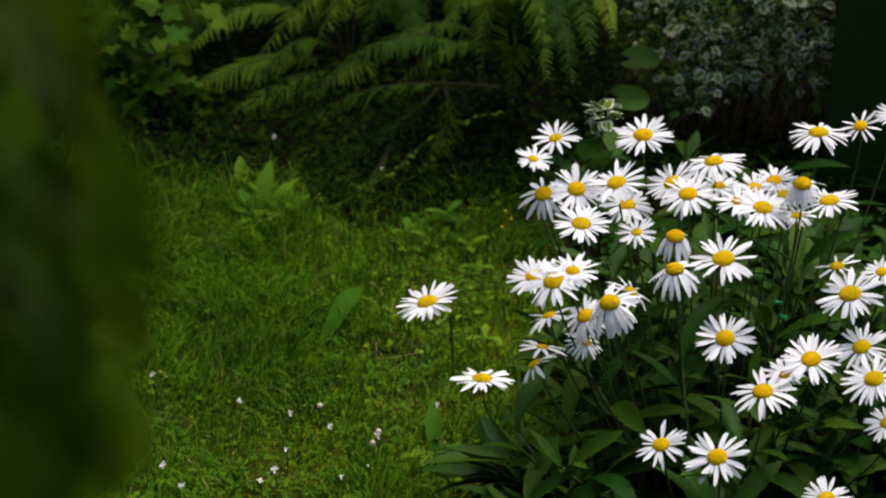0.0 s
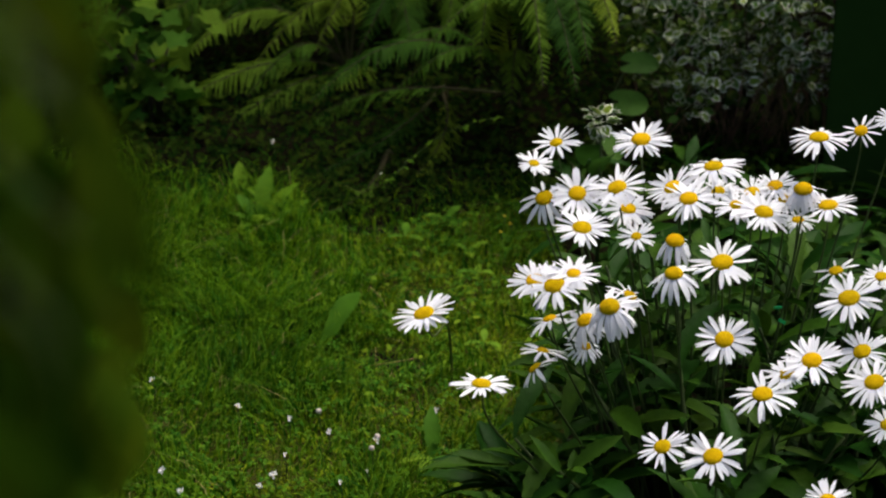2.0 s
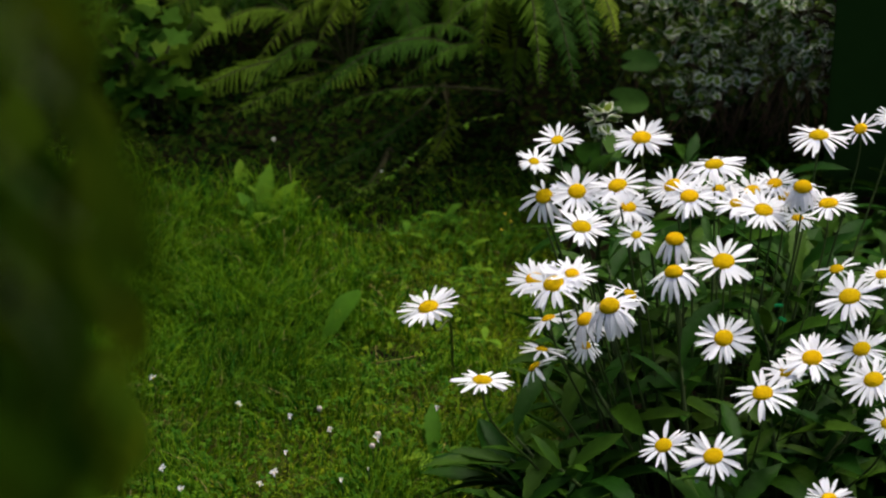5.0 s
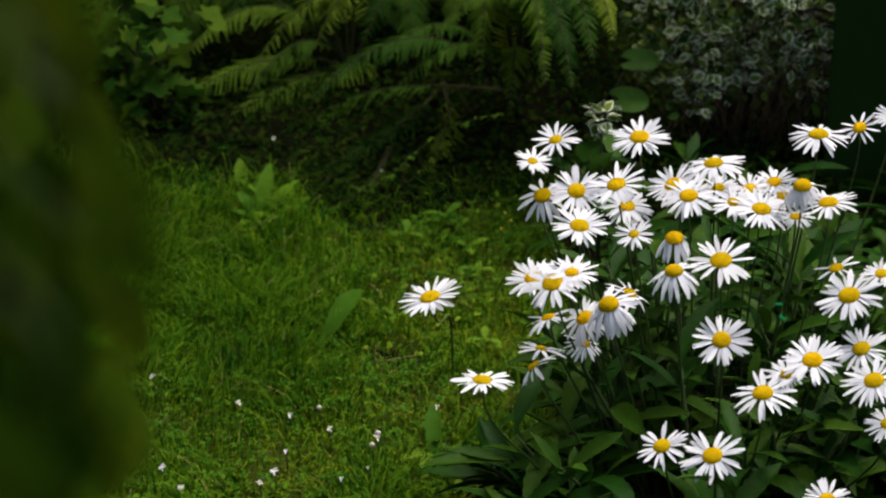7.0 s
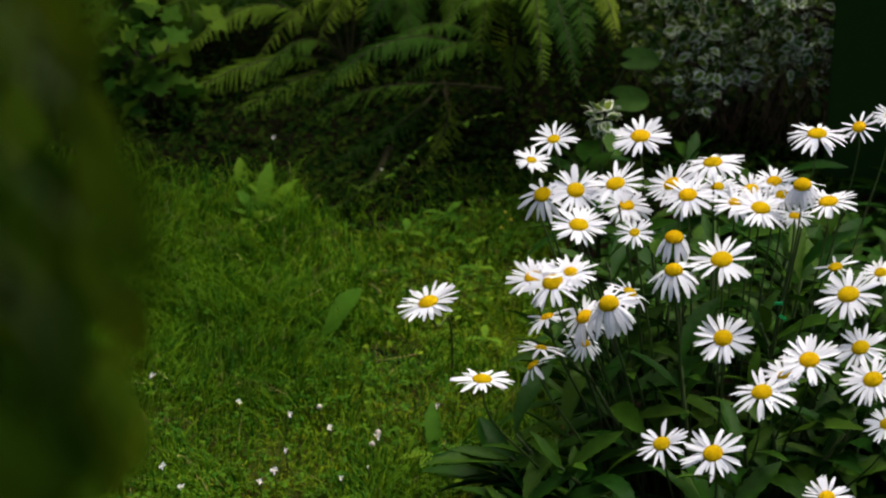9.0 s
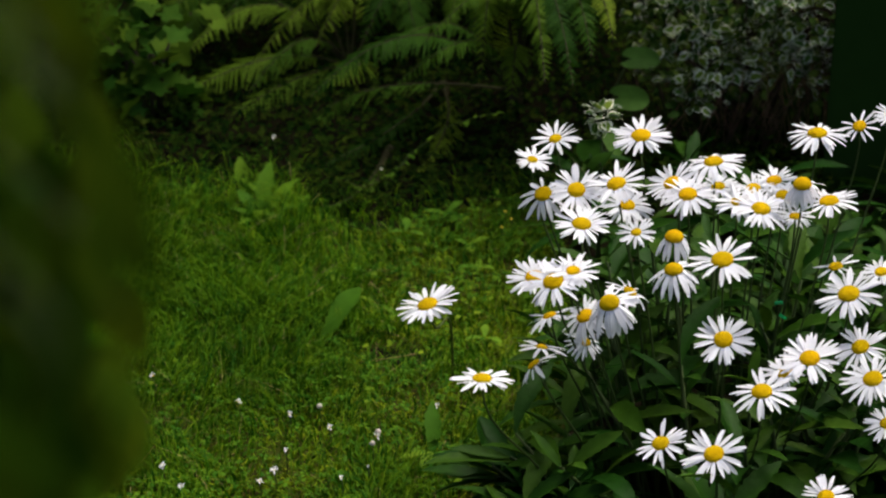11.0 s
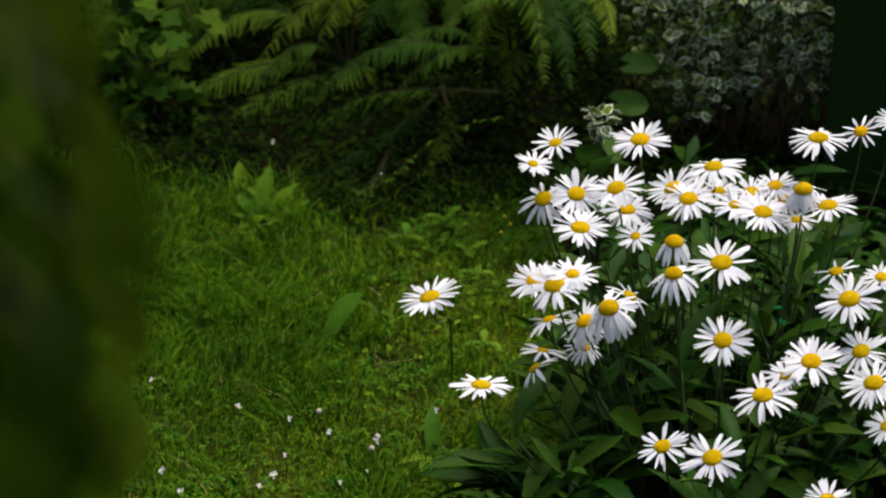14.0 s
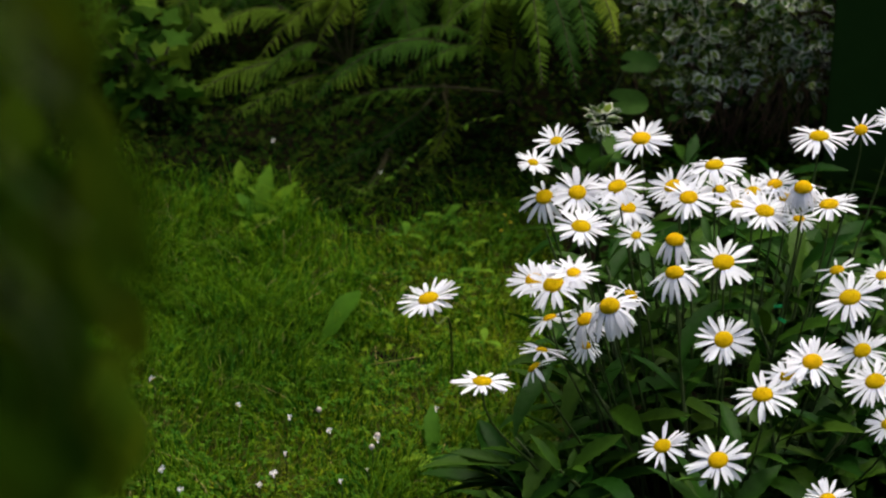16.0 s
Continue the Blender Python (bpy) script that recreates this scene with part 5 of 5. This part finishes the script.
    sway(f24, (0, 0.00, 0.00), (0.5, 0.00, 0.17), (1, -0.02, 0.20), (1.5, -0.02, 0.02), (2, -0.31, 0.21), (2.5, -0.02, 0.38), (3, -0.02, 0.35), (3.5, -0.20, 0.18), (4, 0.32, 0.13), (6.5, -0.23, -0.10), (7, -0.10, -0.08), (7.5, -0.02, -0.08), (8, -0.35, -0.08), (8.5, -0.02, -0.08), (9, -0.09, -0.08), (11.5, -0.09, 0.04), (12, 0.00, 0.00), (12.5, 0.00, 0.00), (13, 0.00, 0.17), (13.5, -0.02, 0.20), (14, -0.02, 0.02), (14.5, -0.31, 0.21), (15, -0.02, 0.38), (15.5, -0.02, 0.35), (16, -0.20, 0.18))
    sway(f25, (0, 0.00, 0.00), (0.5, 0.00, 0.00), (1, -1.36, 0.52), (1.5, -1.19, 0.61), (2, 0.72, -0.46), (2.5, -0.67, 0.21), (3, -0.35, 0.35), (3.5, -0.86, 0.35), (4, -0.34, 0.30), (6.5, 0.45, 0.24), (7, -0.76, 0.59), (7.5, 0.33, -0.08), (8, 0.33, -0.08), (8.5, -0.35, 0.26), (9, -0.09, 0.26), (11.5, 0.24, 0.04), (12, 0.00, 0.00), (12.5, 0.00, 0.00), (13, 0.00, 0.00), (13.5, -1.36, 0.52), (14, -1.19, 0.61), (14.5, 0.72, -0.46), (15, -0.67, 0.21), (15.5, -0.35, 0.35), (16, -0.86, 0.35))
    sway(f26, (0, 0.00, 0.00), (0.5, 0.39, -0.19), (1, 0.78, -0.17), (1.5, 0.36, -0.08), (2, 0.05, 0.05), (2.5, 0.39, 0.05), (3, -0.02, 0.02), (3.5, -0.23, 0.21), (4, -0.40, 0.15), (6.5, -0.24, 0.08), (7, -0.09, 0.10), (7.5, 0.01, 0.10), (8, -0.41, 0.10), (8.5, -0.41, 0.10), (9, -0.11, 0.10), (11.5, -0.10, 0.05), (12, 0.00, 0.00), (12.5, 0.00, 0.00), (13, 0.39, -0.19), (13.5, 0.78, -0.17), (14, 0.36, -0.08), (14.5, 0.05, 0.05), (15, 0.39, 0.05), (15.5, -0.02, 0.02), (16, -0.23, 0.21))
    sway(f27, (0, 0.00, 0.00), (0.5, 0.00, 0.00), (1, -0.02, 0.02), (1.5, -0.02, 0.02), (2, -0.29, 0.04), (2.5, 0.01, 0.21), (3, 0.01, 0.18), (3.5, -0.18, 0.18), (4, 0.01, 0.13), (6.5, -0.21, -0.10), (7, -0.08, -0.08), (7.5, 0.01, -0.08), (8, 0.01, -0.08), (8.5, 0.01, -0.25), (9, -0.07, -0.25), (11.5, -0.09, -0.13), (12, 0.00, 0.00), (12.5, 0.00, 0.00), (13, 0.00, 0.00), (13.5, -0.02, 0.02), (14, -0.02, 0.02), (14.5, -0.29, 0.04), (15, 0.01, 0.21), (15.5, 0.01, 0.18), (16, -0.18, 0.18))
    sway(f28, (0, 0.00, 0.00), (0.5, 0.00, 0.00), (1, -0.02, 0.02), (1.5, -1.10, -0.16), (2, -1.38, 0.22), (2.5, -1.07, 0.57), (3, -1.44, 0.54), (3.5, -0.91, 0.01), (4, -1.09, -0.04), (6.5, -0.94, -0.29), (7, -0.08, -0.62), (7.5, -0.37, -0.27), (8, -0.72, -0.27), (8.5, -0.72, -0.27), (9, -0.45, -0.27), (11.5, 0.26, -0.32), (12, 0.00, -0.17), (12.5, 0.00, 0.00), (13, 0.00, 0.00), (13.5, -0.02, 0.02), (14, -1.10, -0.16), (14.5, -1.38, 0.22), (15, -1.07, 0.57), (15.5, -1.44, 0.54), (16, -0.91, 0.01))
    sway(f29, (0, 0.00, 0.00), (0.5, -0.40, 0.00), (1, -0.43, 0.40), (1.5, -1.18, 0.40), (2, -1.51, 0.61), (2.5, -1.55, 1.19), (3, -1.17, 0.78), (3.5, -0.60, 0.58), (4, -1.95, 0.72), (6.5, -0.63, 0.26), (7, -0.49, 0.47), (7.5, -0.77, 0.10), (8, -0.77, 0.10), (8.5, -0.77, 0.10), (9, -0.11, -0.29), (11.5, -0.50, -0.15), (12, 0.00, -0.20), (12.5, 0.00, 0.00), (13, -0.40, 0.00), (13.5, -0.43, 0.40), (14, -1.18, 0.40), (14.5, -1.51, 0.61), (15, -1.55, 1.19), (15.5, -1.17, 0.78), (16, -0.60, 0.58))
    sway(f30, (0, 0.00, 0.00), (0.5, -0.41, 0.00), (1, 0.36, 0.02), (1.5, -0.43, 0.22), (2, -0.74, 0.24), (2.5, -0.40, 0.62), (3, -0.40, 0.40), (3.5, -0.23, 0.21), (4, -0.42, 0.15), (6.5, -0.26, 0.07), (7, -0.11, 0.10), (7.5, -0.40, 0.10), (8, -0.40, -0.10), (8.5, -0.40, -0.10), (9, -0.11, -0.10), (11.5, -0.10, -0.16), (12, 0.38, -0.20), (12.5, 0.00, 0.00), (13, -0.41, 0.00), (13.5, 0.36, 0.02), (14, -0.43, 0.22), (14.5, -0.74, 0.24), (15, -0.40, 0.62), (15.5, -0.40, 0.40), (16, -0.23, 0.21))
    sway(f31, (0, 0.00, 0.00), (0.5, 0.00, 0.00), (1, -0.02, 0.02), (1.5, -0.44, 0.22), (2, -0.37, 0.45), (2.5, -0.41, 0.45), (3, -0.41, 0.41), (3.5, -0.23, 0.41), (4, -0.40, 0.35), (6.5, -0.27, 0.08), (7, -0.12, 0.10), (7.5, -0.02, 0.10), (8, -0.02, 0.10), (8.5, -0.41, 0.10), (9, -0.11, -0.09), (11.5, -0.10, -0.14), (12, 0.00, 0.00), (12.5, 0.00, 0.00), (13, 0.00, 0.00), (13.5, -0.02, 0.02), (14, -0.44, 0.22), (14.5, -0.37, 0.45), (15, -0.41, 0.45), (15.5, -0.41, 0.41), (16, -0.23, 0.41))
    sway(f32, (0, 0.00, 0.00), (0.5, 0.00, 0.00), (1, -0.02, 0.02), (1.5, -0.44, 0.22), (2, -0.75, 0.44), (2.5, -0.60, 0.53), (3, -0.79, 0.59), (3.5, -0.62, 0.59), (4, -0.79, 0.34), (6.5, -0.24, 0.08), (7, -0.09, 0.10), (7.5, -0.41, 0.10), (8, -0.41, -0.11), (8.5, -0.41, 0.10), (9, -0.11, -0.11), (11.5, -0.10, -0.16), (12, 0.00, 0.00), (12.5, 0.00, 0.00), (13, 0.00, 0.00), (13.5, -0.02, 0.02), (14, -0.44, 0.22), (14.5, -0.75, 0.44), (15, -0.60, 0.53), (15.5, -0.79, 0.59), (16, -0.62, 0.59))
    sway(f33, (0, 0.00, 0.00), (0.5, -0.48, 0.22), (1, -0.51, 0.47), (1.5, -0.95, 0.70), (2, -0.87, 0.73), (2.5, -0.47, 1.19), (3, -0.92, 1.15), (3.5, -0.72, 0.69), (4, -0.46, 0.85), (6.5, -0.75, 0.53), (7, -0.13, 0.34), (7.5, -0.47, 0.34), (8, -0.92, 0.34), (8.5, -0.92, 0.34), (9, -0.57, 0.34), (11.5, -0.59, 0.06), (12, 0.00, 0.22), (12.5, 0.00, 0.00), (13, -0.48, 0.22), (13.5, -0.51, 0.47), (14, -0.95, 0.70), (14.5, -0.87, 0.73), (15, -0.47, 1.19), (15.5, -0.92, 1.15), (16, -0.72, 0.69))
    sway(f34, (0, 0.00, 0.00), (0.5, 0.95, -2.11), (1, 2.34, -0.68), (1.5, -1.45, -0.90), (2, -1.82, -0.64), (2.5, -1.41, 0.52), (3, -0.95, 0.02), (3.5, -0.25, 0.48), (4, -0.94, -0.76), (6.5, -1.24, -0.84), (7, -1.06, -1.04), (7.5, -1.87, -0.36), (8, -1.41, -1.29), (8.5, -1.41, -1.04), (9, -1.52, -0.82), (11.5, -1.04, -0.65), (12, -0.92, -0.93), (12.5, 0.00, 0.00), (13, 0.95, -2.11), (13.5, 2.34, -0.68), (14, -1.45, -0.90), (14.5, -1.82, -0.64), (15, -1.41, 0.52), (15.5, -0.95, 0.02), (16, -0.25, 0.48))
    sway(f35, (0, 0.00, 0.00), (0.5, -0.44, 0.00), (1, -0.46, 0.43), (1.5, -1.29, 0.44), (2, -1.65, 0.67), (2.5, -1.69, 1.29), (3, -1.28, 0.85), (3.5, -0.66, 0.63), (4, -2.12, 0.78), (6.5, -0.69, 0.28), (7, -0.53, 0.51), (7.5, -0.84, 0.11), (8, -0.84, 0.11), (8.5, -0.84, 0.11), (9, -0.12, -0.32), (11.5, -0.54, -0.17), (12, 0.00, -0.22), (12.5, 0.00, 0.00), (13, -0.44, 0.00), (13.5, -0.46, 0.43), (14, -1.29, 0.44), (14.5, -1.65, 0.67), (15, -1.69, 1.29), (15.5, -1.28, 0.85), (16, -0.66, 0.63))
    sway(f36, (0, 0.00, 0.00), (0.5, 0.00, 0.21), (1, -0.03, 0.24), (1.5, -0.49, 0.46), (2, -0.41, 0.49), (2.5, -0.02, 0.49), (3, -0.45, 0.67), (3.5, -0.26, 0.23), (4, -0.01, 0.16), (6.5, -0.29, 0.08), (7, -0.13, -0.10), (7.5, -0.02, -0.10), (8, -0.02, -0.10), (8.5, -0.02, -0.10), (9, -0.12, -0.10), (11.5, -0.11, 0.05), (12, 0.00, 0.00), (12.5, 0.00, 0.00), (13, 0.00, 0.21), (13.5, -0.03, 0.24), (14, -0.49, 0.46), (14.5, -0.41, 0.49), (15, -0.02, 0.49), (15.5, -0.45, 0.67), (16, -0.26, 0.23))
    sway(f37, (0, 0.00, 0.00), (0.5, 0.46, 0.00), (1, -0.03, 0.03), (1.5, -0.98, 0.51), (2, -1.36, 0.54), (2.5, -0.95, 0.77), (3, -1.41, 0.72), (3.5, -1.20, 0.72), (4, -0.94, 0.42), (6.5, -1.24, 0.56), (7, -0.60, 0.36), (7.5, 0.01, -0.11), (8, -0.49, 0.12), (8.5, -0.49, 0.12), (9, -0.13, 0.12), (11.5, -0.12, 0.06), (12, 0.00, 0.00), (12.5, 0.00, 0.00), (13, 0.46, 0.00), (13.5, -0.03, 0.03), (14, -0.98, 0.51), (14.5, -1.36, 0.54), (15, -0.95, 0.77), (15.5, -1.41, 0.72), (16, -1.20, 0.72))
    sway(f38, (0, 0.00, 0.00), (0.5, -0.56, 0.26), (1, -0.60, 0.56), (1.5, -1.12, 0.82), (2, -1.02, 0.86), (2.5, -0.55, 1.40), (3, -1.08, 1.35), (3.5, -0.85, 0.81), (4, -0.55, 1.01), (6.5, -0.89, 0.63), (7, -0.16, 0.40), (7.5, -0.55, 0.40), (8, -1.08, 0.40), (8.5, -1.08, 0.40), (9, -0.68, 0.40), (11.5, -0.70, 0.07), (12, 0.00, 0.26), (12.5, 0.00, 0.00), (13, -0.56, 0.26), (13.5, -0.60, 0.56), (14, -1.12, 0.82), (14.5, -1.02, 0.86), (15, -0.55, 1.40), (15.5, -1.08, 1.35), (16, -0.85, 0.81))
    sway(f39, (0, 0.00, 0.00), (0.5, 0.00, 0.00), (1, 0.33, 0.02), (1.5, -0.02, 0.18), (2, -0.28, 0.38), (2.5, -0.32, 0.54), (3, -0.32, 0.51), (3.5, -0.17, 0.35), (4, 0.01, 0.30), (6.5, -0.20, 0.24), (7, -0.08, 0.08), (7.5, 0.01, 0.08), (8, 0.01, 0.08), (8.5, 0.01, -0.08), (9, -0.07, -0.08), (11.5, 0.26, 0.04), (12, 0.00, 0.00), (12.5, 0.00, 0.00), (13, 0.00, 0.00), (13.5, 0.33, 0.02), (14, -0.02, 0.18), (14.5, -0.28, 0.38), (15, -0.32, 0.54), (15.5, -0.32, 0.51), (16, -0.17, 0.35))
    sway(f40, (0, 0.00, 0.00), (0.5, 0.00, 0.00), (1, -0.02, 0.17), (1.5, -0.02, 0.33), (2, 0.04, 0.35), (2.5, -0.02, 0.35), (3, -0.02, 0.16), (3.5, -0.19, 0.32), (4, -0.01, 0.27), (6.5, 0.12, 0.06), (7, -0.07, 0.08), (7.5, 0.01, 0.08), (8, 0.01, 0.08), (8.5, 0.01, -0.07), (9, -0.09, 0.08), (11.5, -0.08, 0.04), (12, 0.00, 0.00), (12.5, 0.00, 0.00), (13, 0.00, 0.00), (13.5, -0.02, 0.17), (14, -0.02, 0.33), (14.5, 0.04, 0.35), (15, -0.02, 0.35), (15.5, -0.02, 0.16), (16, -0.19, 0.32))
    sway(f41, (0, 0.00, 0.00), (0.5, 0.00, 0.00), (1, -0.02, 0.17), (1.5, -0.64, 0.33), (2, -0.58, 0.51), (2.5, -0.31, 0.67), (3, -0.64, 0.80), (3.5, -0.50, 0.64), (4, -0.32, 0.43), (6.5, -0.50, 0.06), (7, -0.38, -0.09), (7.5, -0.64, 0.08), (8, -0.64, 0.23), (8.5, -0.64, 0.08), (9, -0.40, -0.24), (11.5, 0.25, -0.28), (12, 0.00, -0.17), (12.5, 0.00, 0.00), (13, 0.00, 0.00), (13.5, -0.02, 0.17), (14, -0.64, 0.33), (14.5, -0.58, 0.51), (15, -0.31, 0.67), (15.5, -0.64, 0.80), (16, -0.50, 0.64))
    sway(f42, (0, 0.00, 0.00), (0.5, 0.00, 0.00), (1, -0.02, 0.18), (1.5, -0.66, 0.34), (2, -0.60, 0.52), (2.5, -0.32, 0.69), (3, -0.66, 0.82), (3.5, -0.52, 0.66), (4, -0.33, 0.44), (6.5, -0.52, 0.06), (7, -0.40, -0.09), (7.5, -0.66, 0.08), (8, -0.66, 0.24), (8.5, -0.66, 0.08), (9, -0.41, -0.25), (11.5, 0.26, -0.29), (12, 0.00, -0.17), (12.5, 0.00, 0.00), (13, 0.00, 0.00), (13.5, -0.02, 0.18), (14, -0.66, 0.34), (14.5, -0.60, 0.52), (15, -0.32, 0.69), (15.5, -0.66, 0.82), (16, -0.52, 0.66))
    sway(f43, (0, 0.00, 0.00), (0.5, 0.00, 0.00), (1, -0.02, 0.02), (1.5, -0.02, 0.02), (2, -0.30, 0.05), (2.5, 0.01, 0.22), (3, 0.01, 0.19), (3.5, -0.19, 0.19), (4, 0.01, 0.13), (6.5, -0.21, -0.10), (7, -0.08, -0.08), (7.5, 0.01, -0.08), (8, 0.01, -0.08), (8.5, 0.01, -0.25), (9, -0.07, -0.25), (11.5, -0.09, -0.13), (12, 0.00, 0.00), (12.5, 0.00, 0.00), (13, 0.00, 0.00), (13.5, -0.02, 0.02), (14, -0.02, 0.02), (14.5, -0.30, 0.05), (15, 0.01, 0.22), (15.5, 0.01, 0.19), (16, -0.19, 0.19))
    sway(f44, (0, 0.00, 0.00), (0.5, 0.00, 0.00), (1, -0.02, 0.02), (1.5, -0.02, 0.03), (2, -0.32, 0.05), (2.5, 0.01, 0.23), (3, 0.01, 0.19), (3.5, -0.20, 0.19), (4, 0.01, 0.14), (6.5, -0.22, -0.11), (7, -0.08, -0.09), (7.5, 0.01, -0.09), (8, 0.01, -0.09), (8.5, 0.01, -0.27), (9, -0.08, -0.27), (11.5, -0.09, -0.14), (12, 0.00, 0.00), (12.5, 0.00, 0.00), (13, 0.00, 0.00), (13.5, -0.02, 0.02), (14, -0.02, 0.03), (14.5, -0.32, 0.05), (15, 0.01, 0.23), (15.5, 0.01, 0.19), (16, -0.20, 0.19))
    sway(f45, (0, 0.00, 0.00), (0.5, 0.00, 0.00), (1, -0.02, 0.18), (1.5, -0.02, 0.18), (2, -0.12, 0.20), (2.5, 0.01, 0.36), (3, 0.01, 0.33), (3.5, -0.17, 0.33), (4, 0.01, 0.28), (6.5, 0.12, 0.06), (7, -0.07, 0.08), (7.5, 0.01, -0.08), (8, 0.01, -0.08), (8.5, 0.01, -0.08), (9, -0.07, -0.08), (11.5, -0.08, 0.04), (12, 0.00, 0.00), (12.5, 0.00, 0.00), (13, 0.00, 0.00), (13.5, -0.02, 0.18), (14, -0.02, 0.18), (14.5, -0.12, 0.20), (15, 0.01, 0.36), (15.5, 0.01, 0.33), (16, -0.17, 0.33))
    sway(f46, (0, 0.00, 0.00), (0.5, -0.40, 0.39), (1, -0.42, 0.42), (1.5, -0.64, 0.22), (2, -0.77, 0.45), (2.5, -0.02, 0.45), (3, -0.42, 0.61), (3.5, -0.63, 0.41), (4, -0.01, 0.15), (6.5, -0.27, -0.13), (7, -0.12, -0.11), (7.5, -0.02, -0.11), (8, -0.42, -0.11), (8.5, -0.02, -0.30), (9, -0.11, -0.30), (11.5, -0.10, 0.25), (12, 0.00, 0.00), (12.5, 0.00, 0.00), (13, -0.40, 0.39), (13.5, -0.42, 0.42), (14, -0.64, 0.22), (14.5, -0.77, 0.45), (15, -0.02, 0.45), (15.5, -0.42, 0.61), (16, -0.63, 0.41))
    sway(f47, (0, 0.00, 0.00), (0.5, 0.00, 0.20), (1, -0.02, 0.23), (1.5, -0.02, 0.03), (2, -0.36, 0.24), (2.5, -0.02, 0.44), (3, -0.02, 0.41), (3.5, -0.23, 0.20), (4, 0.37, 0.15), (6.5, -0.26, -0.12), (7, -0.11, -0.09), (7.5, -0.02, -0.09), (8, -0.40, -0.09), (8.5, -0.02, -0.09), (9, -0.11, -0.09), (11.5, -0.10, 0.05), (12, 0.00, 0.00), (12.5, 0.00, 0.00), (13, 0.00, 0.20), (13.5, -0.02, 0.23), (14, -0.02, 0.03), (14.5, -0.36, 0.24), (15, -0.02, 0.44), (15.5, -0.02, 0.41), (16, -0.23, 0.20))
    sway(f48, (0, 0.00, 0.00), (0.5, 0.00, 0.09), (1, -0.02, 0.21), (1.5, -0.42, 0.01), (2, -0.35, 0.04), (2.5, -0.02, 0.24), (3, -0.39, 0.39), (3.5, -0.23, 0.20), (4, -0.01, -0.06), (6.5, -0.26, -0.13), (7, -0.11, -0.10), (7.5, -0.02, -0.10), (8, -0.39, -0.10), (8.5, -0.39, -0.29), (9, -0.11, -0.10), (11.5, -0.10, -0.15), (12, 0.00, 0.00), (12.5, 0.00, 0.00), (13, 0.00, 0.09), (13.5, -0.02, 0.21), (14, -0.42, 0.01), (14.5, -0.35, 0.04), (15, -0.02, 0.24), (15.5, -0.39, 0.39), (16, -0.23, 0.20))
    sway(f49, (0, 0.00, 0.00), (0.5, 0.00, 0.21), (1, -0.03, 0.23), (1.5, -0.47, 0.45), (2, -0.40, 0.47), (2.5, -0.02, 0.47), (3, -0.44, 0.66), (3.5, -0.25, 0.23), (4, -0.01, 0.16), (6.5, -0.29, 0.08), (7, -0.13, -0.10), (7.5, -0.02, -0.10), (8, -0.02, -0.10), (8.5, -0.02, -0.10), (9, -0.12, -0.10), (11.5, -0.11, 0.05), (12, 0.00, 0.00), (12.5, 0.00, 0.00), (13, 0.00, 0.21), (13.5, -0.03, 0.23), (14, -0.47, 0.45), (14.5, -0.40, 0.47), (15, -0.02, 0.47), (15.5, -0.44, 0.66), (16, -0.25, 0.23))
    sway(f50, (0, 0.00, 0.00), (0.5, 0.00, 0.23), (1, -0.03, 0.26), (1.5, -0.03, 0.03), (2, -0.41, 0.28), (2.5, -0.02, 0.51), (3, -0.02, 0.47), (3.5, -0.26, 0.23), (4, 0.42, 0.17), (6.5, -0.30, -0.13), (7, -0.13, -0.11), (7.5, -0.02, -0.11), (8, -0.46, -0.11), (8.5, -0.02, -0.11), (9, -0.12, -0.11), (11.5, -0.11, 0.05), (12, 0.00, 0.00), (12.5, 0.00, 0.00), (13, 0.00, 0.23), (13.5, -0.03, 0.26), (14, -0.03, 0.03), (14.5, -0.41, 0.28), (15, -0.02, 0.51), (15.5, -0.02, 0.47), (16, -0.26, 0.23))
    sway(f51, (0, 0.00, 0.00), (0.5, 0.00, -0.13), (1, 0.25, -0.12), (1.5, -0.02, 0.22), (2, -0.25, 0.30), (2.5, -0.01, 0.30), (3, -0.28, 0.42), (3.5, -0.16, 0.28), (4, -0.01, 0.10), (6.5, -0.18, 0.05), (7, -0.08, -0.06), (7.5, -0.01, 0.07), (8, -0.01, 0.07), (8.5, -0.01, -0.06), (9, 0.19, -0.21), (11.5, -0.07, -0.10), (12, 0.00, -0.13), (12.5, 0.00, 0.00), (13, 0.00, -0.13), (13.5, 0.25, -0.12), (14, -0.02, 0.22), (14.5, -0.25, 0.30), (15, -0.01, 0.30), (15.5, -0.28, 0.42), (16, -0.16, 0.28))
    sway(f52, (0, 0.00, 0.00), (0.5, 0.00, 0.32), (1, -0.02, 0.34), (1.5, -0.66, -0.30), (2, -0.60, -0.12), (2.5, -0.33, 0.19), (3, -0.33, 0.17), (3.5, -0.19, -0.07), (4, -0.01, -0.20), (6.5, -0.52, -0.57), (7, -0.40, -0.71), (7.5, -0.63, -0.55), (8, -0.63, -0.55), (8.5, -0.63, -0.71), (9, 0.22, -0.55), (11.5, 0.23, -0.12), (12, 0.00, -0.15), (12.5, 0.00, 0.00), (13, 0.00, 0.32), (13.5, -0.02, 0.34), (14, -0.66, -0.30), (14.5, -0.60, -0.12), (15, -0.33, 0.19), (15.5, -0.33, 0.17), (16, -0.19, -0.07))
    for i, ob in enumerate(moving_fronds):
        frond_sway(ob, 0.5, i * 1.3)


motions()
